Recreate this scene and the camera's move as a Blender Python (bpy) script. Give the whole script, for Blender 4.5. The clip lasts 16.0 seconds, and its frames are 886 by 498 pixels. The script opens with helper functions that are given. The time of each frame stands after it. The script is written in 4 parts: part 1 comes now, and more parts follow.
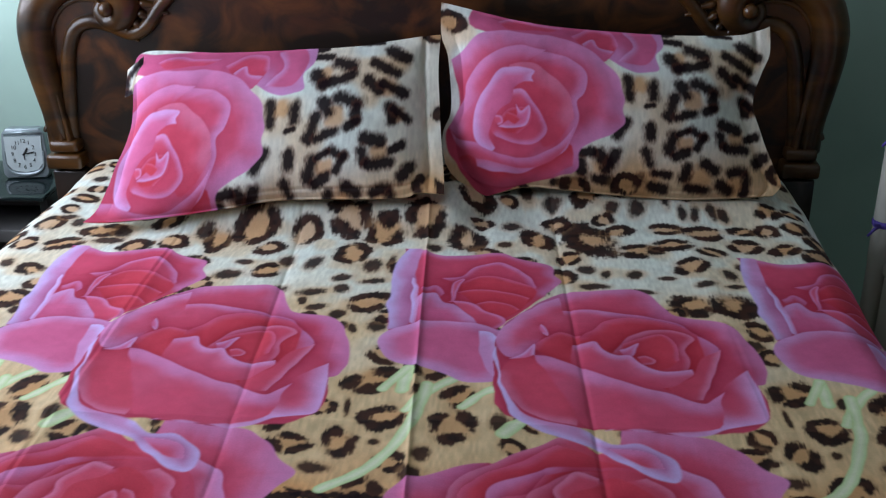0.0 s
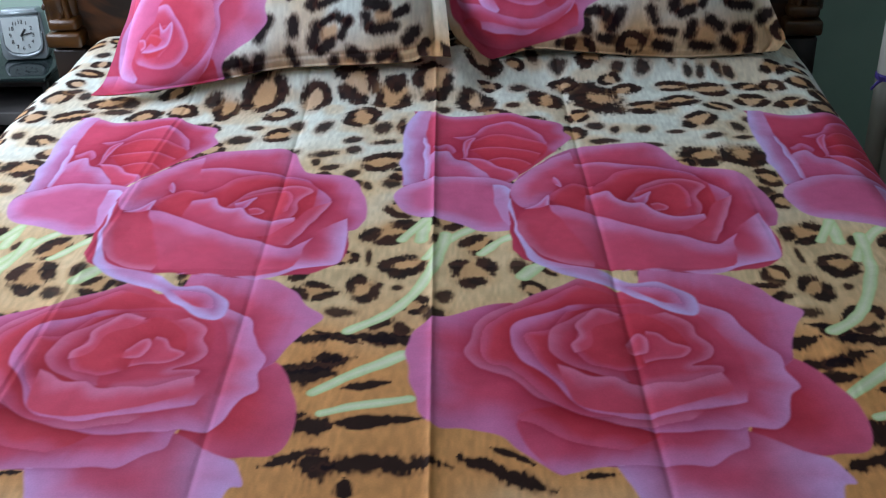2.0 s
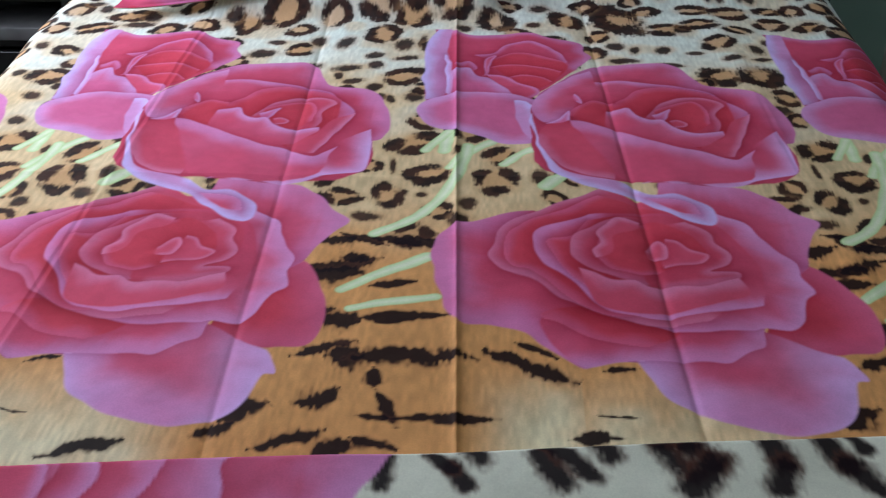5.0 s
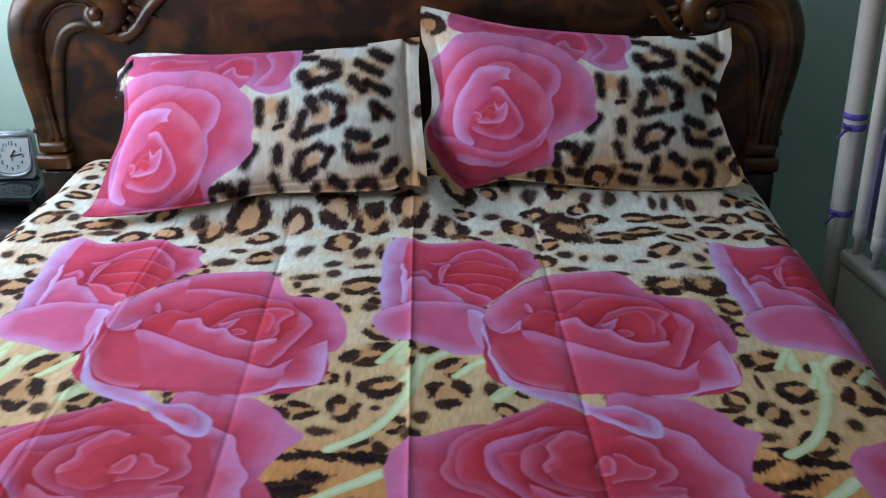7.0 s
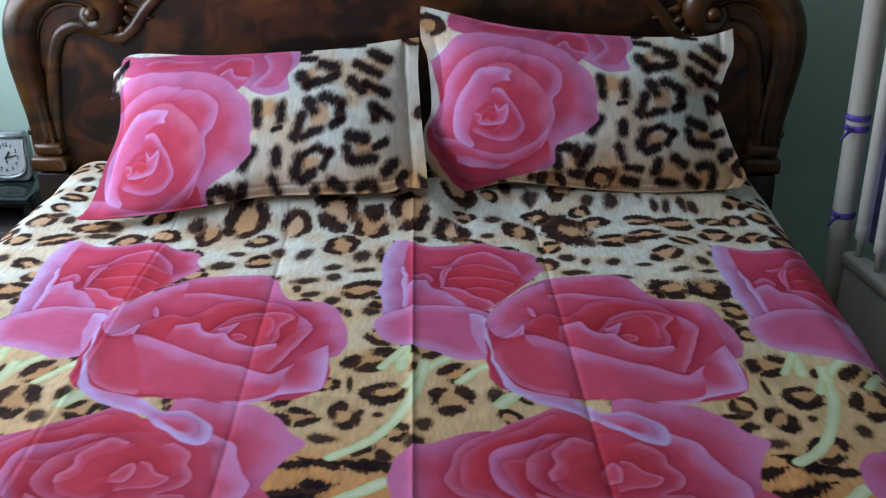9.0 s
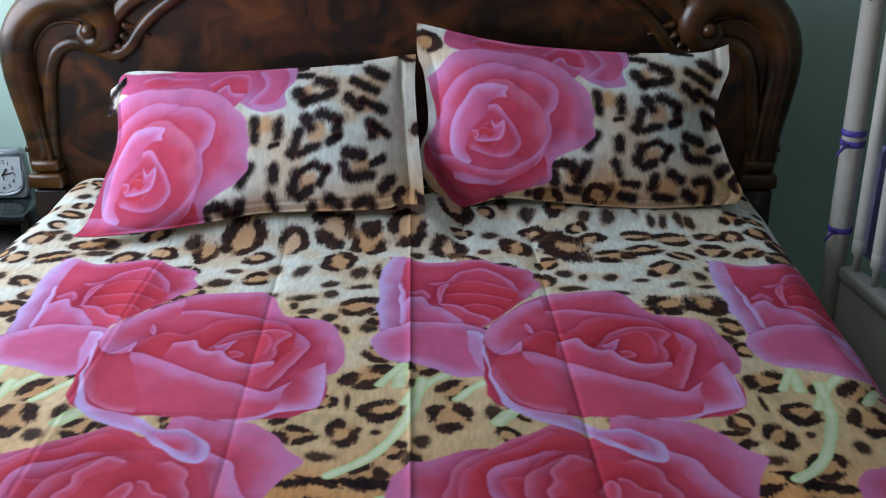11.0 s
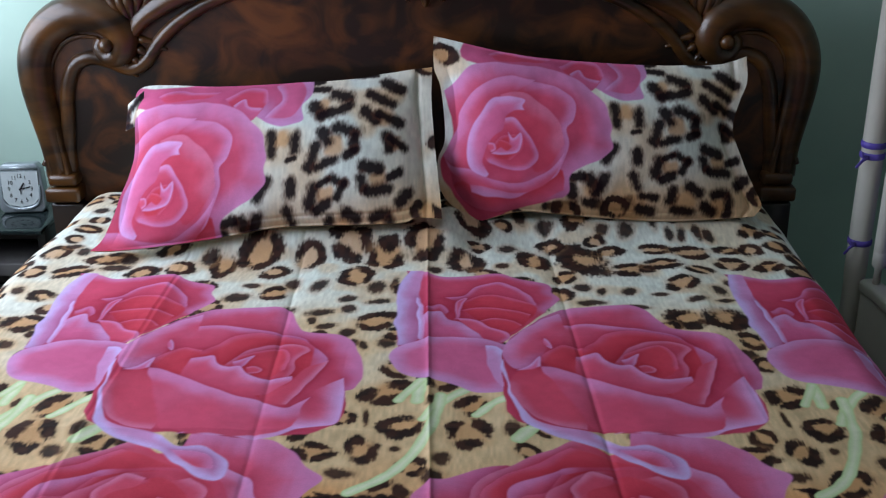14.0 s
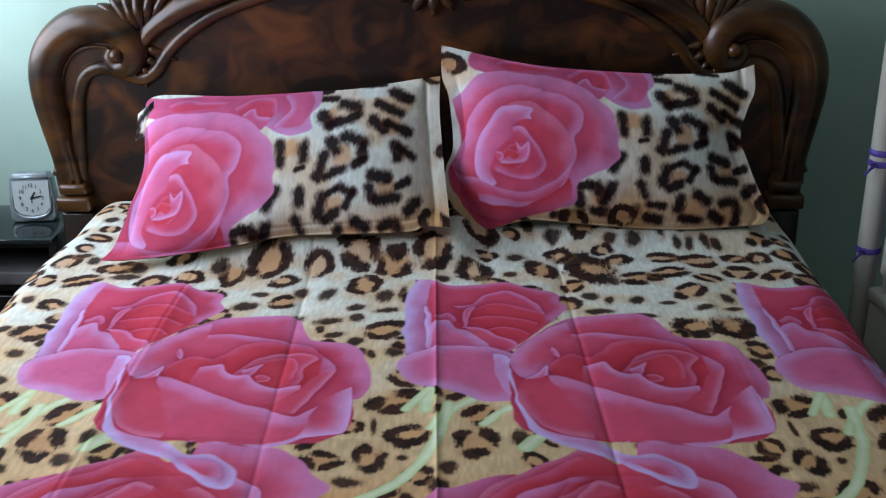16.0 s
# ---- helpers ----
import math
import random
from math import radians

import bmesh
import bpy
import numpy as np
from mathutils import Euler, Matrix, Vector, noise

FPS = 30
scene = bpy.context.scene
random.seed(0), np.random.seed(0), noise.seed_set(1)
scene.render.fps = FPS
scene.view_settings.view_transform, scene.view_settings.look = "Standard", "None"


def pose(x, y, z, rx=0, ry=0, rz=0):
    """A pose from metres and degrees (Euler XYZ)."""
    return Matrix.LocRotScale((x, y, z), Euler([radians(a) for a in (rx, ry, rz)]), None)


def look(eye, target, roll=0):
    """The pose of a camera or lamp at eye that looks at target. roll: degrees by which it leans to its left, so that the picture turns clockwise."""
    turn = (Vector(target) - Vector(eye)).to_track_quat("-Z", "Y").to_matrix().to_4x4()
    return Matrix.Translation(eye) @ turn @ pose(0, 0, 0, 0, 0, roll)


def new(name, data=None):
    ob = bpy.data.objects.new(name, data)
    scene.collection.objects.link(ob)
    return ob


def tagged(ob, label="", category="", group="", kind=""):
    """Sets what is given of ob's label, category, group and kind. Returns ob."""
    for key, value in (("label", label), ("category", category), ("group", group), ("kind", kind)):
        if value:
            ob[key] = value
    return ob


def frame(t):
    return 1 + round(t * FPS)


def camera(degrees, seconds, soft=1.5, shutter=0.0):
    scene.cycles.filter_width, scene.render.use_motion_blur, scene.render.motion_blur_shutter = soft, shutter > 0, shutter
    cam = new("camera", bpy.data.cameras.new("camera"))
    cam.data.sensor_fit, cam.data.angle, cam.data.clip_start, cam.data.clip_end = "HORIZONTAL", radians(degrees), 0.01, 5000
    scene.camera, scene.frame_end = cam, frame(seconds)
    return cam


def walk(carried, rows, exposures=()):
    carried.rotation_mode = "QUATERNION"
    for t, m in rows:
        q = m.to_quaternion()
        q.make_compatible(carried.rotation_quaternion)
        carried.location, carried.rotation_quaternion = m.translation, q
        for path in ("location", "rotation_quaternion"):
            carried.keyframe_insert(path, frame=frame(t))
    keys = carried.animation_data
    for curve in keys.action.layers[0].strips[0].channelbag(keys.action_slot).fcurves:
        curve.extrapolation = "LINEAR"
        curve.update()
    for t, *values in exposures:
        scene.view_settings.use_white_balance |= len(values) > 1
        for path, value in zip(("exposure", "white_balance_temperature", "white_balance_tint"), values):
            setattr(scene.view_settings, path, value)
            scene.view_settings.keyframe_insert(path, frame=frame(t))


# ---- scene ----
cam = camera(44.0, 16.0, 1.2)
PATH = [
    (0, (0.118, 0.136, 1.418), (-0.0133, 1.9512, 0.5895), -0.41),
    (0.5, (0.109, 0.128, 1.412), (-0.0114, 1.9326, 0.5577), -0.25),
    (1, (0.095, 0.115, 1.401), (-0.0315, 1.8972, 0.5030), -0.79),
    (1.5, (0.087, 0.099, 1.388), (-0.0277, 1.8629, 0.4522), -1.52),
    (2, (0.078, 0.079, 1.363), (-0.0308, 1.8130, 0.3724), -1.83),
    (2.5, (0.070, 0.062, 1.347), (-0.0411, 1.7697, 0.3128), -1.80),
    (3, (0.061, 0.042, 1.327), (-0.0603, 1.7122, 0.2329), -1.51),
    (3.2, (0.056, 0.036, 1.312), (-0.0624, 1.6924, 0.1983), -1.55),
    (5.3, (0.046, 0.021, 1.347), (-0.0576, 1.7177, 0.2937), -0.53),
    (5.5, (0.050, 0.020, 1.357), (-0.0487, 1.7449, 0.3494), -0.54),
    (6, (0.061, 0.013, 1.377), (-0.0299, 1.7771, 0.4391), -0.77),
    (6.5, (0.068, 0.010, 1.400), (-0.0029, 1.8162, 0.5447), -0.34),
    (7, (0.066, 0.011, 1.406), (0.016, 1.845, 0.609), 0.0),
    (7.5, (0.067, 0.017, 1.405), (0.024, 1.854, 0.616), -0.3),
    (8, (0.061, 0.022, 1.406), (0.026, 1.86, 0.618), 0.0),
    (8.5, (0.058, 0.027, 1.403), (0.027, 1.865, 0.614), 0.2),
    (9, (0.051, 0.034, 1.404), (0.013, 1.867, 0.606), 0.1),
    (11.5, (0.05, 0.036, 1.411), (0.018, 1.882, 0.642), 0.0),
    (12, (0.041, 0.038, 1.414), (-0.011, 1.885, 0.648), -0.0),
    (12.5, (0.044, 0.039, 1.413), (-0.013, 1.888, 0.651), -0.1),
    (13, (0.038, 0.044, 1.413), (-0.017, 1.891, 0.649), 0.1),
    (13.5, (0.037, 0.046, 1.414), (-0.019, 1.895, 0.656), -0.1),
    (14, (0.042, 0.045, 1.412), (-0.015, 1.895, 0.655), -0.4),
    (14.5, (0.042, 0.042, 1.417), (-0.017, 1.895, 0.666), -0.3),
    (15, (0.045, 0.037, 1.417), (-0.012, 1.894, 0.675), -0.3),
    (15.5, (0.044, 0.041, 1.415), (-0.025, 1.891, 0.657), -0.6),
    (16, (0.047, 0.041, 1.418), (-0.029, 1.896, 0.672), -0.7),
]
walk(cam, [(t, look(eye, target, roll)) for t, eye, target, roll in PATH], exposures=[(0.0, -0.05), (1.5, 0.04), (3.0, 0.22), (5.5, 0.2), (6.5, 0.1), (9.0, 0.0), (16.0, -0.04)])

# ---- world and light: one window in the wall beside the bed, dull daylight ----
world = bpy.data.worlds.new("world")
scene.world = world
world.use_nodes = True
wt = world.node_tree
sky = wt.nodes.new("ShaderNodeTexSky")
sky.sky_type, sky.sun_disc, sky.sun_elevation, sky.sun_rotation = "NISHITA", False, radians(40), radians(200)
wt.links.new(sky.outputs[0], wt.nodes["Background"].inputs[0])
wt.nodes["Background"].inputs[1].default_value = 0.10


def window_light(name, at, turn, wide, high, watts, colour):
    lamp = bpy.data.lights.new(name, "AREA")
    lamp.shape, lamp.size, lamp.size_y, lamp.energy, lamp.color = "RECTANGLE", wide, high, watts, colour
    ob = new(name, lamp)
    ob.matrix_world = Matrix.Translation(at) @ Euler([radians(a) for a in turn]).to_matrix().to_4x4()
    return ob


window_light("window_daylight", (-1.53, 1.85, 1.40), (0, -90, 0), 1.0, 1.6, 41, (0.735, 0.82, 1.0))


# ---- materials ----
def rgb(r, g, b):
    """Linear colour from 0..255 display values."""
    return tuple((c / 255 / 12.92) if c <= 10 else ((c / 255 + 0.055) / 1.055) ** 2.4 for c in (r, g, b))


def shader(name):
    m = bpy.data.materials.new(name)
    m.use_nodes = True
    nt = m.node_tree
    return m, nt, nt.nodes["Principled BSDF"]


def noise_mix(nt, a, b, scale, detail=6.0, stretch=(1, 1, 1), low=0.35, high=0.65, distort=0.0):
    """A noise between two colours in object space; returns the colour socket and the factor socket."""
    co = nt.nodes.new("ShaderNodeTexCoord")
    mp = nt.nodes.new("ShaderNodeMapping")
    mp.inputs["Scale"].default_value = stretch
    nz = nt.nodes.new("ShaderNodeTexNoise")
    nz.inputs["Scale"].default_value, nz.inputs["Detail"].default_value, nz.inputs["Distortion"].default_value = scale, detail, distort
    ramp = nt.nodes.new("ShaderNodeValToRGB")
    ramp.color_ramp.elements[0].position, ramp.color_ramp.elements[1].position = low, high
    ramp.color_ramp.elements[0].color, ramp.color_ramp.elements[1].color = (*a, 1), (*b, 1)
    nt.links.new(co.outputs["Object"], mp.inputs[0])
    nt.links.new(mp.outputs[0], nz.inputs["Vector"])
    nt.links.new(nz.outputs[0], ramp.inputs[0])
    return ramp.outputs[0], nz.outputs[0]


def bump(nt, bsdf, height, strength, distance=0.002):
    bp = nt.nodes.new("ShaderNodeBump")
    bp.inputs["Strength"].default_value, bp.inputs["Distance"].default_value = strength, distance
    nt.links.new(height, bp.inputs["Height"])
    nt.links.new(bp.outputs[0], bsdf.inputs["Normal"])


def painted(name, a, b, scale, rough, metal=0.0, coat=0.0, relief=0.1, stretch=(1, 1, 1), distort=0.0, low=0.35, high=0.65):
    m, nt, p = shader(name)
    colour, fac = noise_mix(nt, a, b, scale, stretch=stretch, distort=distort, low=low, high=high)
    nt.links.new(colour, p.inputs["Base Color"])
    p.inputs["Roughness"].default_value, p.inputs["Metallic"].default_value = rough, metal
    p.inputs["Coat Weight"].default_value, p.inputs["Coat Roughness"].default_value = coat, 0.08
    if relief:
        _, fine = noise_mix(nt, a, b, scale * 9)
        bump(nt, p, fine, relief, 0.001)
    return m


def printed_cloth(name):
    """Thin polyester-cotton with its print in the colour attribute, a fine weave and soft rumples."""
    m, nt, p = shader(name)
    at = nt.nodes.new("ShaderNodeAttribute")
    at.attribute_name = "print"
    _, mottled = noise_mix(nt, (0, 0, 0), (1, 1, 1), 55, 4)
    tone = nt.nodes.new("ShaderNodeHueSaturation")
    rng = nt.nodes.new("ShaderNodeMapRange")
    rng.inputs["To Min"].default_value, rng.inputs["To Max"].default_value = 0.78, 1.22
    _, grain = noise_mix(nt, (0, 0, 0), (1, 1, 1), 420, 2)
    both = nt.nodes.new("ShaderNodeMath")
    both.operation = "MULTIPLY_ADD"
    both.inputs[1].default_value = 0.5
    half_of = nt.nodes.new("ShaderNodeMath")
    half_of.operation = "MULTIPLY"
    half_of.inputs[1].default_value = 0.5
    nt.links.new(grain, both.inputs[0])
    nt.links.new(mottled, half_of.inputs[0])
    nt.links.new(half_of.outputs[0], both.inputs[2])
    nt.links.new(both.outputs[0], rng.inputs["Value"])
    nt.links.new(rng.outputs[0], tone.inputs["Value"])
    nt.links.new(at.outputs["Color"], tone.inputs["Color"])
    nt.links.new(tone.outputs[0], p.inputs["Base Color"])
    p.inputs["Roughness"].default_value = 0.72
    p.inputs["Specular IOR Level"].default_value = 0.08
    _, weave = noise_mix(nt, (0, 0, 0), (1, 1, 1), 900, 2)
    _, rumple = noise_mix(nt, (0, 0, 0), (1, 1, 1), 14, 3)
    add = nt.nodes.new("ShaderNodeMath")
    add.operation = "MULTIPLY_ADD"
    add.inputs[1].default_value = 0.08
    nt.links.new(weave, add.inputs[0])
    nt.links.new(rumple, add.inputs[2])
    bump(nt, p, add.outputs[0], 0.55, 0.006)
    return m


CLOTH = printed_cloth("printed_cloth")
WALL = painted("mint_wall_paint", rgb(182, 210, 195), rgb(194, 220, 205), 3.5, 0.75, relief=0.25)
CEILING = painted("ceiling_paint", rgb(225, 228, 222), rgb(232, 234, 228), 3, 0.8)
FLOOR = painted("floor_tile", rgb(70, 60, 52), rgb(92, 80, 70), 6, 0.4)
WALNUT = painted("carved_walnut_lacquer", rgb(34, 19, 6), rgb(88, 54, 18), 7, 0.38, coat=0.25, relief=0.12, stretch=(1, 1, 3), distort=0.6)
BURL = painted("burl_veneer_lacquer", rgb(28, 14, 6), rgb(98, 54, 20), 7.5, 0.42, coat=0.10, relief=0.04, stretch=(1, 1, 1.3), distort=1.2, low=0.42, high=0.70)
DARKWOOD = painted("dark_frame_wood", rgb(24, 14, 10), rgb(40, 24, 15), 9, 0.4, coat=0.3)
MATTRESS = painted("mattress_ticking", rgb(190, 186, 172), rgb(205, 200, 188), 30, 0.85)
BLACK = painted("black_laminate", rgb(14, 13, 13), rgb(22, 21, 21), 20, 0.35)
GREYCARD = painted("grey_card", rgb(84, 82, 82), rgb(104, 102, 101), 12, 0.6)
SILVER = painted("silver_plastic", rgb(138, 148, 152), rgb(154, 164, 168), 30, 0.32, metal=0.35, relief=0.03)
DIAL = painted("clock_dial_white", rgb(188, 198, 198), rgb(196, 206, 206), 40, 0.5, relief=0.0)
INK = painted("clock_black", rgb(22, 24, 26), rgb(30, 31, 33), 40, 0.5, relief=0.0)
ENAMEL = painted("off_white_enamel", rgb(196, 192, 180), rgb(210, 206, 194), 6, 0.42, relief=0.08)
RIBBON = painted("purple_ribbon", rgb(82, 66, 160), rgb(104, 86, 184), 60, 0.55, relief=0.3)
BUMPER = painted("lavender_bumper_cloth", rgb(146, 140, 190), rgb(164, 158, 204), 25, 0.8, relief=0.4)
GLASS, gnt, gp = shader("smoked_glass")
gp.inputs["Base Color"].default_value = (*rgb(36, 46, 47), 1)
gp.inputs["Roughness"].default_value, gp.inputs["IOR"].default_value = 0.06, 1.5
gp.inputs["Transmission Weight"].default_value = 0.25


# ---- building helpers ----
def mesh_object(name, bm, material, smooth=True):
    me = bpy.data.meshes.new(name)
    bm.to_mesh(me)
    bm.free()
    for f in me.polygons:
        f.use_smooth = smooth
    me.materials.append(material)
    return new(name, me)


def part(name, bm, material, parent, label="", smooth=True):
    ob = mesh_object(name, bm, material, smooth)
    ob.parent = parent
    return tagged(ob, label)


def thing(name, at, label, category, group=""):
    ob = new(name)
    ob.location = at
    ob.empty_display_size = 0.1
    return tagged(ob, label, category, group)


def box(lo, hi, bevel=0.004, segments=2):
    bm = bmesh.new()
    bmesh.ops.create_cube(bm, size=1.0)
    for v in bm.verts:
        v.co = Vector([lo[i] if v.co[i] < 0 else hi[i] for i in range(3)])
    if bevel:
        bmesh.ops.bevel(bm, geom=bm.edges[:], offset=bevel, segments=segments, profile=0.5, affect="EDGES")
    return bm


def spline(points, steps=8, closed=False):
    """Catmull-Rom through the points."""
    p = np.array(points, float)
    n = len(p)
    out = []
    for i in range(n if closed else n - 1):
        if closed:
            a, b, c, d = p[i - 1], p[i], p[(i + 1) % n], p[(i + 2) % n]
        else:
            a, b, c, d = p[max(i - 1, 0)], p[i], p[i + 1], p[min(i + 2, n - 1)]
        for k in range(steps):
            t = k / steps
            out.append(0.5 * (2 * b + (c - a) * t + (2 * a - 5 * b + 4 * c - d) * t * t + (3 * b - a - 3 * c + d) * t ** 3))
    if not closed:
        out.append(p[-1])
    return np.array(out)


def sweep(path, radii, depth=1.0, sides=12, groove=0.0):
    """A moulding along a path in the xz plane: oval section, depth times as deep as wide, with shallow grooves along it."""
    bm = bmesh.new()
    n = len(path)
    rings = []
    for i, (x, z) in enumerate(path):
        a, b = path[max(i - 1, 0)], path[min(i + 1, n - 1)]
        d = np.array(b) - np.array(a)
        d = d / (np.linalg.norm(d) + 1e-9)
        side = np.array((-d[1], d[0]))
        r = np.interp(i / (n - 1), np.linspace(0, 1, len(radii)), radii)
        ring = []
        for k in range(sides):
            ang = 2 * math.pi * k / sides
            rr = r * (1 + groove * math.cos(3 * ang))
            s = side * math.cos(ang) * rr
            ring.append(bm.verts.new((x + s[0], math.sin(ang) * rr * depth, z + s[1])))
        rings.append(ring)
    for p, q in zip(rings, rings[1:]):
        for k in range(sides):
            bm.faces.new((p[k], p[(k + 1) % sides], q[(k + 1) % sides], q[k]))
    bm.faces.new(rings[0][::-1])
    bm.faces.new(rings[-1])
    bmesh.ops.recalc_face_normals(bm, faces=bm.faces[:])
    return bm


def turned(profile, sides=20, at=(0, 0, 0)):
    """A turned piece: (radius, height) pairs round z."""
    bm = bmesh.new()
    rings = [[bm.verts.new((at[0] + r * math.cos(2 * math.pi * k / sides), at[1] + r * math.sin(2 * math.pi * k / sides), at[2] + h)) for k in range(sides)] for r, h in profile]
    for p, q in zip(rings, rings[1:]):
        for k in range(sides):
            bm.faces.new((p[k], p[(k + 1) % sides], q[(k + 1) % sides], q[k]))
    bm.faces.new(rings[0][::-1])
    bm.faces.new(rings[-1])
    return bm


def plate(outline, y0, y1, bevel=0.004):
    """A board cut to an outline in the xz plane."""
    bm = bmesh.new()
    face = bm.faces.new([bm.verts.new((x, y0, z)) for x, z in outline])
    got = bmesh.ops.extrude_face_region(bm, geom=[face])
    bmesh.ops.translate(bm, vec=(0, y1 - y0, 0), verts=[v for v in got["geom"] if isinstance(v, bmesh.types.BMVert)])
    bmesh.ops.recalc_face_normals(bm, faces=bm.faces[:])
    return bm


# ---- the print: a rose and animal-skin pattern worked out in numbers, millimetres on the cloth ----
REPEAT = 0.64
# the print's repeats on this bed, a little askew: along and across
COPIES = ((-1.275, -0.050), (-0.637, -0.016), (0.0, 0.0), (0.622, 0.0))


def value_noise(x, y, cell, seed, cell_y=0.0):
    r = np.random.RandomState(seed)
    lattice = r.rand(256, 256)
    u, v = x / cell, y / (cell_y or cell)
    i, j = np.floor(u).astype(int), np.floor(v).astype(int)
    f, g = u - i, v - j
    f, g = f * f * (3 - 2 * f), g * g * (3 - 2 * g)
    p, q = lattice[i % 256, j % 256], lattice[(i + 1) % 256, j % 256]
    s, t = lattice[i % 256, (j + 1) % 256], lattice[(i + 1) % 256, (j + 1) % 256]
    return (p * (1 - f) + q * f) * (1 - g) + (s * (1 - f) + t * f) * g


def ease(lo, hi, v):
    t = np.clip((v - lo) / (hi - lo), 0, 1)
    return t * t * (3 - 2 * t)


def inside(x, y, poly):
    """Distance to a closed outline, above zero within it."""
    best = np.full(x.shape, 1e9)
    odd = np.zeros(x.shape, bool)
    for (x0, y0), (x1, y1) in zip(poly, np.roll(poly, -1, axis=0)):
        dx, dy = x1 - x0, y1 - y0
        t = np.clip(((x - x0) * dx + (y - y0) * dy) / (dx * dx + dy * dy + 1e-12), 0, 1)
        best = np.minimum(best, (x - x0 - t * dx) ** 2 + (y - y0 - t * dy) ** 2)
        cross = (y0 > y) != (y1 > y)
        odd ^= cross & (x < (x1 - x0) * (y - y0) / (y1 - y0 + 1e-12) + x0)
    return np.sqrt(best) * np.where(odd, 1, -1)


TONES = {"P": (rgb(204, 77, 106), rgb(208, 117, 164)), "M": (rgb(206, 98, 140), rgb(206, 140, 190)), "Q": (rgb(203, 74, 99), rgb(210, 108, 140)), "R": (rgb(201, 65, 84), rgb(205, 86, 118)), "L": (rgb(206, 140, 190), rgb(204, 180, 232))}
RIM = np.array(rgb(218, 182, 238))


def petal(rose, tone, depth, strength, rim, rest):
    """One printed petal: its free rim, pale, and the rest of its outline; the colour deepens over depth away from the rim."""
    edge = spline(np.array(rim) / 1000, 6)
    rose.append((tone, depth / 1000, strength, edge, np.concatenate((edge, spline(np.array([rim[-1]] + rest + [rim[0]]) / 1000, 4)[1:-1]))))


ROSE_C = []
petal(ROSE_C, 'P', 26, 0.20, [(-88, 2032), (-60, 2025), (-15, 2004), (28, 2010), (66, 2024), (99, 2022), (137, 1998), (179, 1983), (189, 1965), (190, 1941), (202, 1909), (173, 1863)], [(162, 1836), (100, 1742), (81, 1722), (15, 1731), (-43, 1731), (-80, 1712)])
petal(ROSE_C, 'P', 16, 0.25, [(-11, 1906), (20, 1917), (51, 1963), (93, 1980), (135, 1941), (156, 1886)], [(142, 1836), (62, 1848)])
petal(ROSE_C, 'R', 10, 0.10, [(15, 1886), (61, 1924), (113, 1909), (149, 1886)], [(157, 1848), (101, 1762), (52, 1811)])
petal(ROSE_C, 'R', 8, 0.30, [(21, 1855), (62, 1870), (112, 1855), (147, 1841)], [(121, 1793), (62, 1815)])
petal(ROSE_C, 'R', 6, 0.30, [(52, 1811), (77, 1823), (107, 1815), (126, 1797)], [(101, 1762), (67, 1789)])
petal(ROSE_C, 'L', 25, 0.60, [(-85, 2032), (-94, 1966), (-93, 1882), (-91, 1793), (-80, 1712)], [(-52, 1731), (-55, 1837), (-58, 1954), (-55, 2025)])
petal(ROSE_C, 'P', 14, 0.20, [(-43, 1859), (-20, 1878), (-4, 1848)], [(-18, 1815), (-38, 1815)])
petal(ROSE_C, 'M', 30, 0.60, [(-53, 1815), (-39, 1837), (-19, 1846), (-3, 1815), (22, 1804), (48, 1762), (67, 1736)], [(43, 1731), (14, 1738), (-43, 1731)])
petal(ROSE_C, 'P', 5, 0.50, [(8, 1821), (10, 1878), (22, 1907), (28, 1903), (17, 1859), (12, 1819)], [(4, 1819)])
petal(ROSE_C, 'P', 12, 0.55, [(12, 1821), (47, 1815), (67, 1789), (96, 1772), (105, 1748), (91, 1728)], [(67, 1731), (43, 1772)])
petal(ROSE_C, 'L', 8, 1.00, [(-59, 1906), (-59, 1837), (-51, 1736)], [(-43, 1736), (-52, 1882)])
petal(ROSE_C, 'M', 34, 0.30, [(100, 1720), (62, 1738), (24, 1746), (-33, 1736), (-79, 1708), (-93, 1673), (-78, 1628), (-53, 1605), (1, 1588), (54, 1560), (102, 1569)], [(112, 1620), (104, 1693)])
petal(ROSE_C, 'L', 24, 0.40, [(62, 1716), (86, 1712), (104, 1665), (113, 1602), (107, 1569)], [(85, 1582), (67, 1646)])
ROSE_B = []
petal(ROSE_B, 'P', 60, 0.30, [(278, 1450), (364, 1434), (423, 1408), (453, 1365), (480, 1332), (459, 1292), (447, 1251), (438, 1212), (427, 1175)], [(346, 1186), (256, 1317)])
petal(ROSE_B, 'R', 70, 0.12, [(441, 1225), (467, 1200), (492, 1141), (500, 1097), (488, 1054), (447, 1041), (416, 1042)], [(355, 1051), (397, 1163)])
petal(ROSE_B, 'P', 70, 0.08, [(43, 1336), (5, 1314), (-18, 1306), (-41, 1270), (-40, 1203), (-26, 1130), (-6, 1085), (34, 1081), (73, 1071), (99, 1045), (121, 1020), (142, 1005), (162, 1014), (187, 1018)], [(228, 1048), (178, 1274), (105, 1345)])
petal(ROSE_B, 'P', 75, 1.00, [(203, 1022), (215, 988), (236, 951), (263, 934), (301, 913), (345, 904), (385, 907), (414, 921), (434, 952), (441, 989), (456, 994), (449, 1023), (440, 1038)], [(412, 1052), (331, 1093), (247, 1048)])
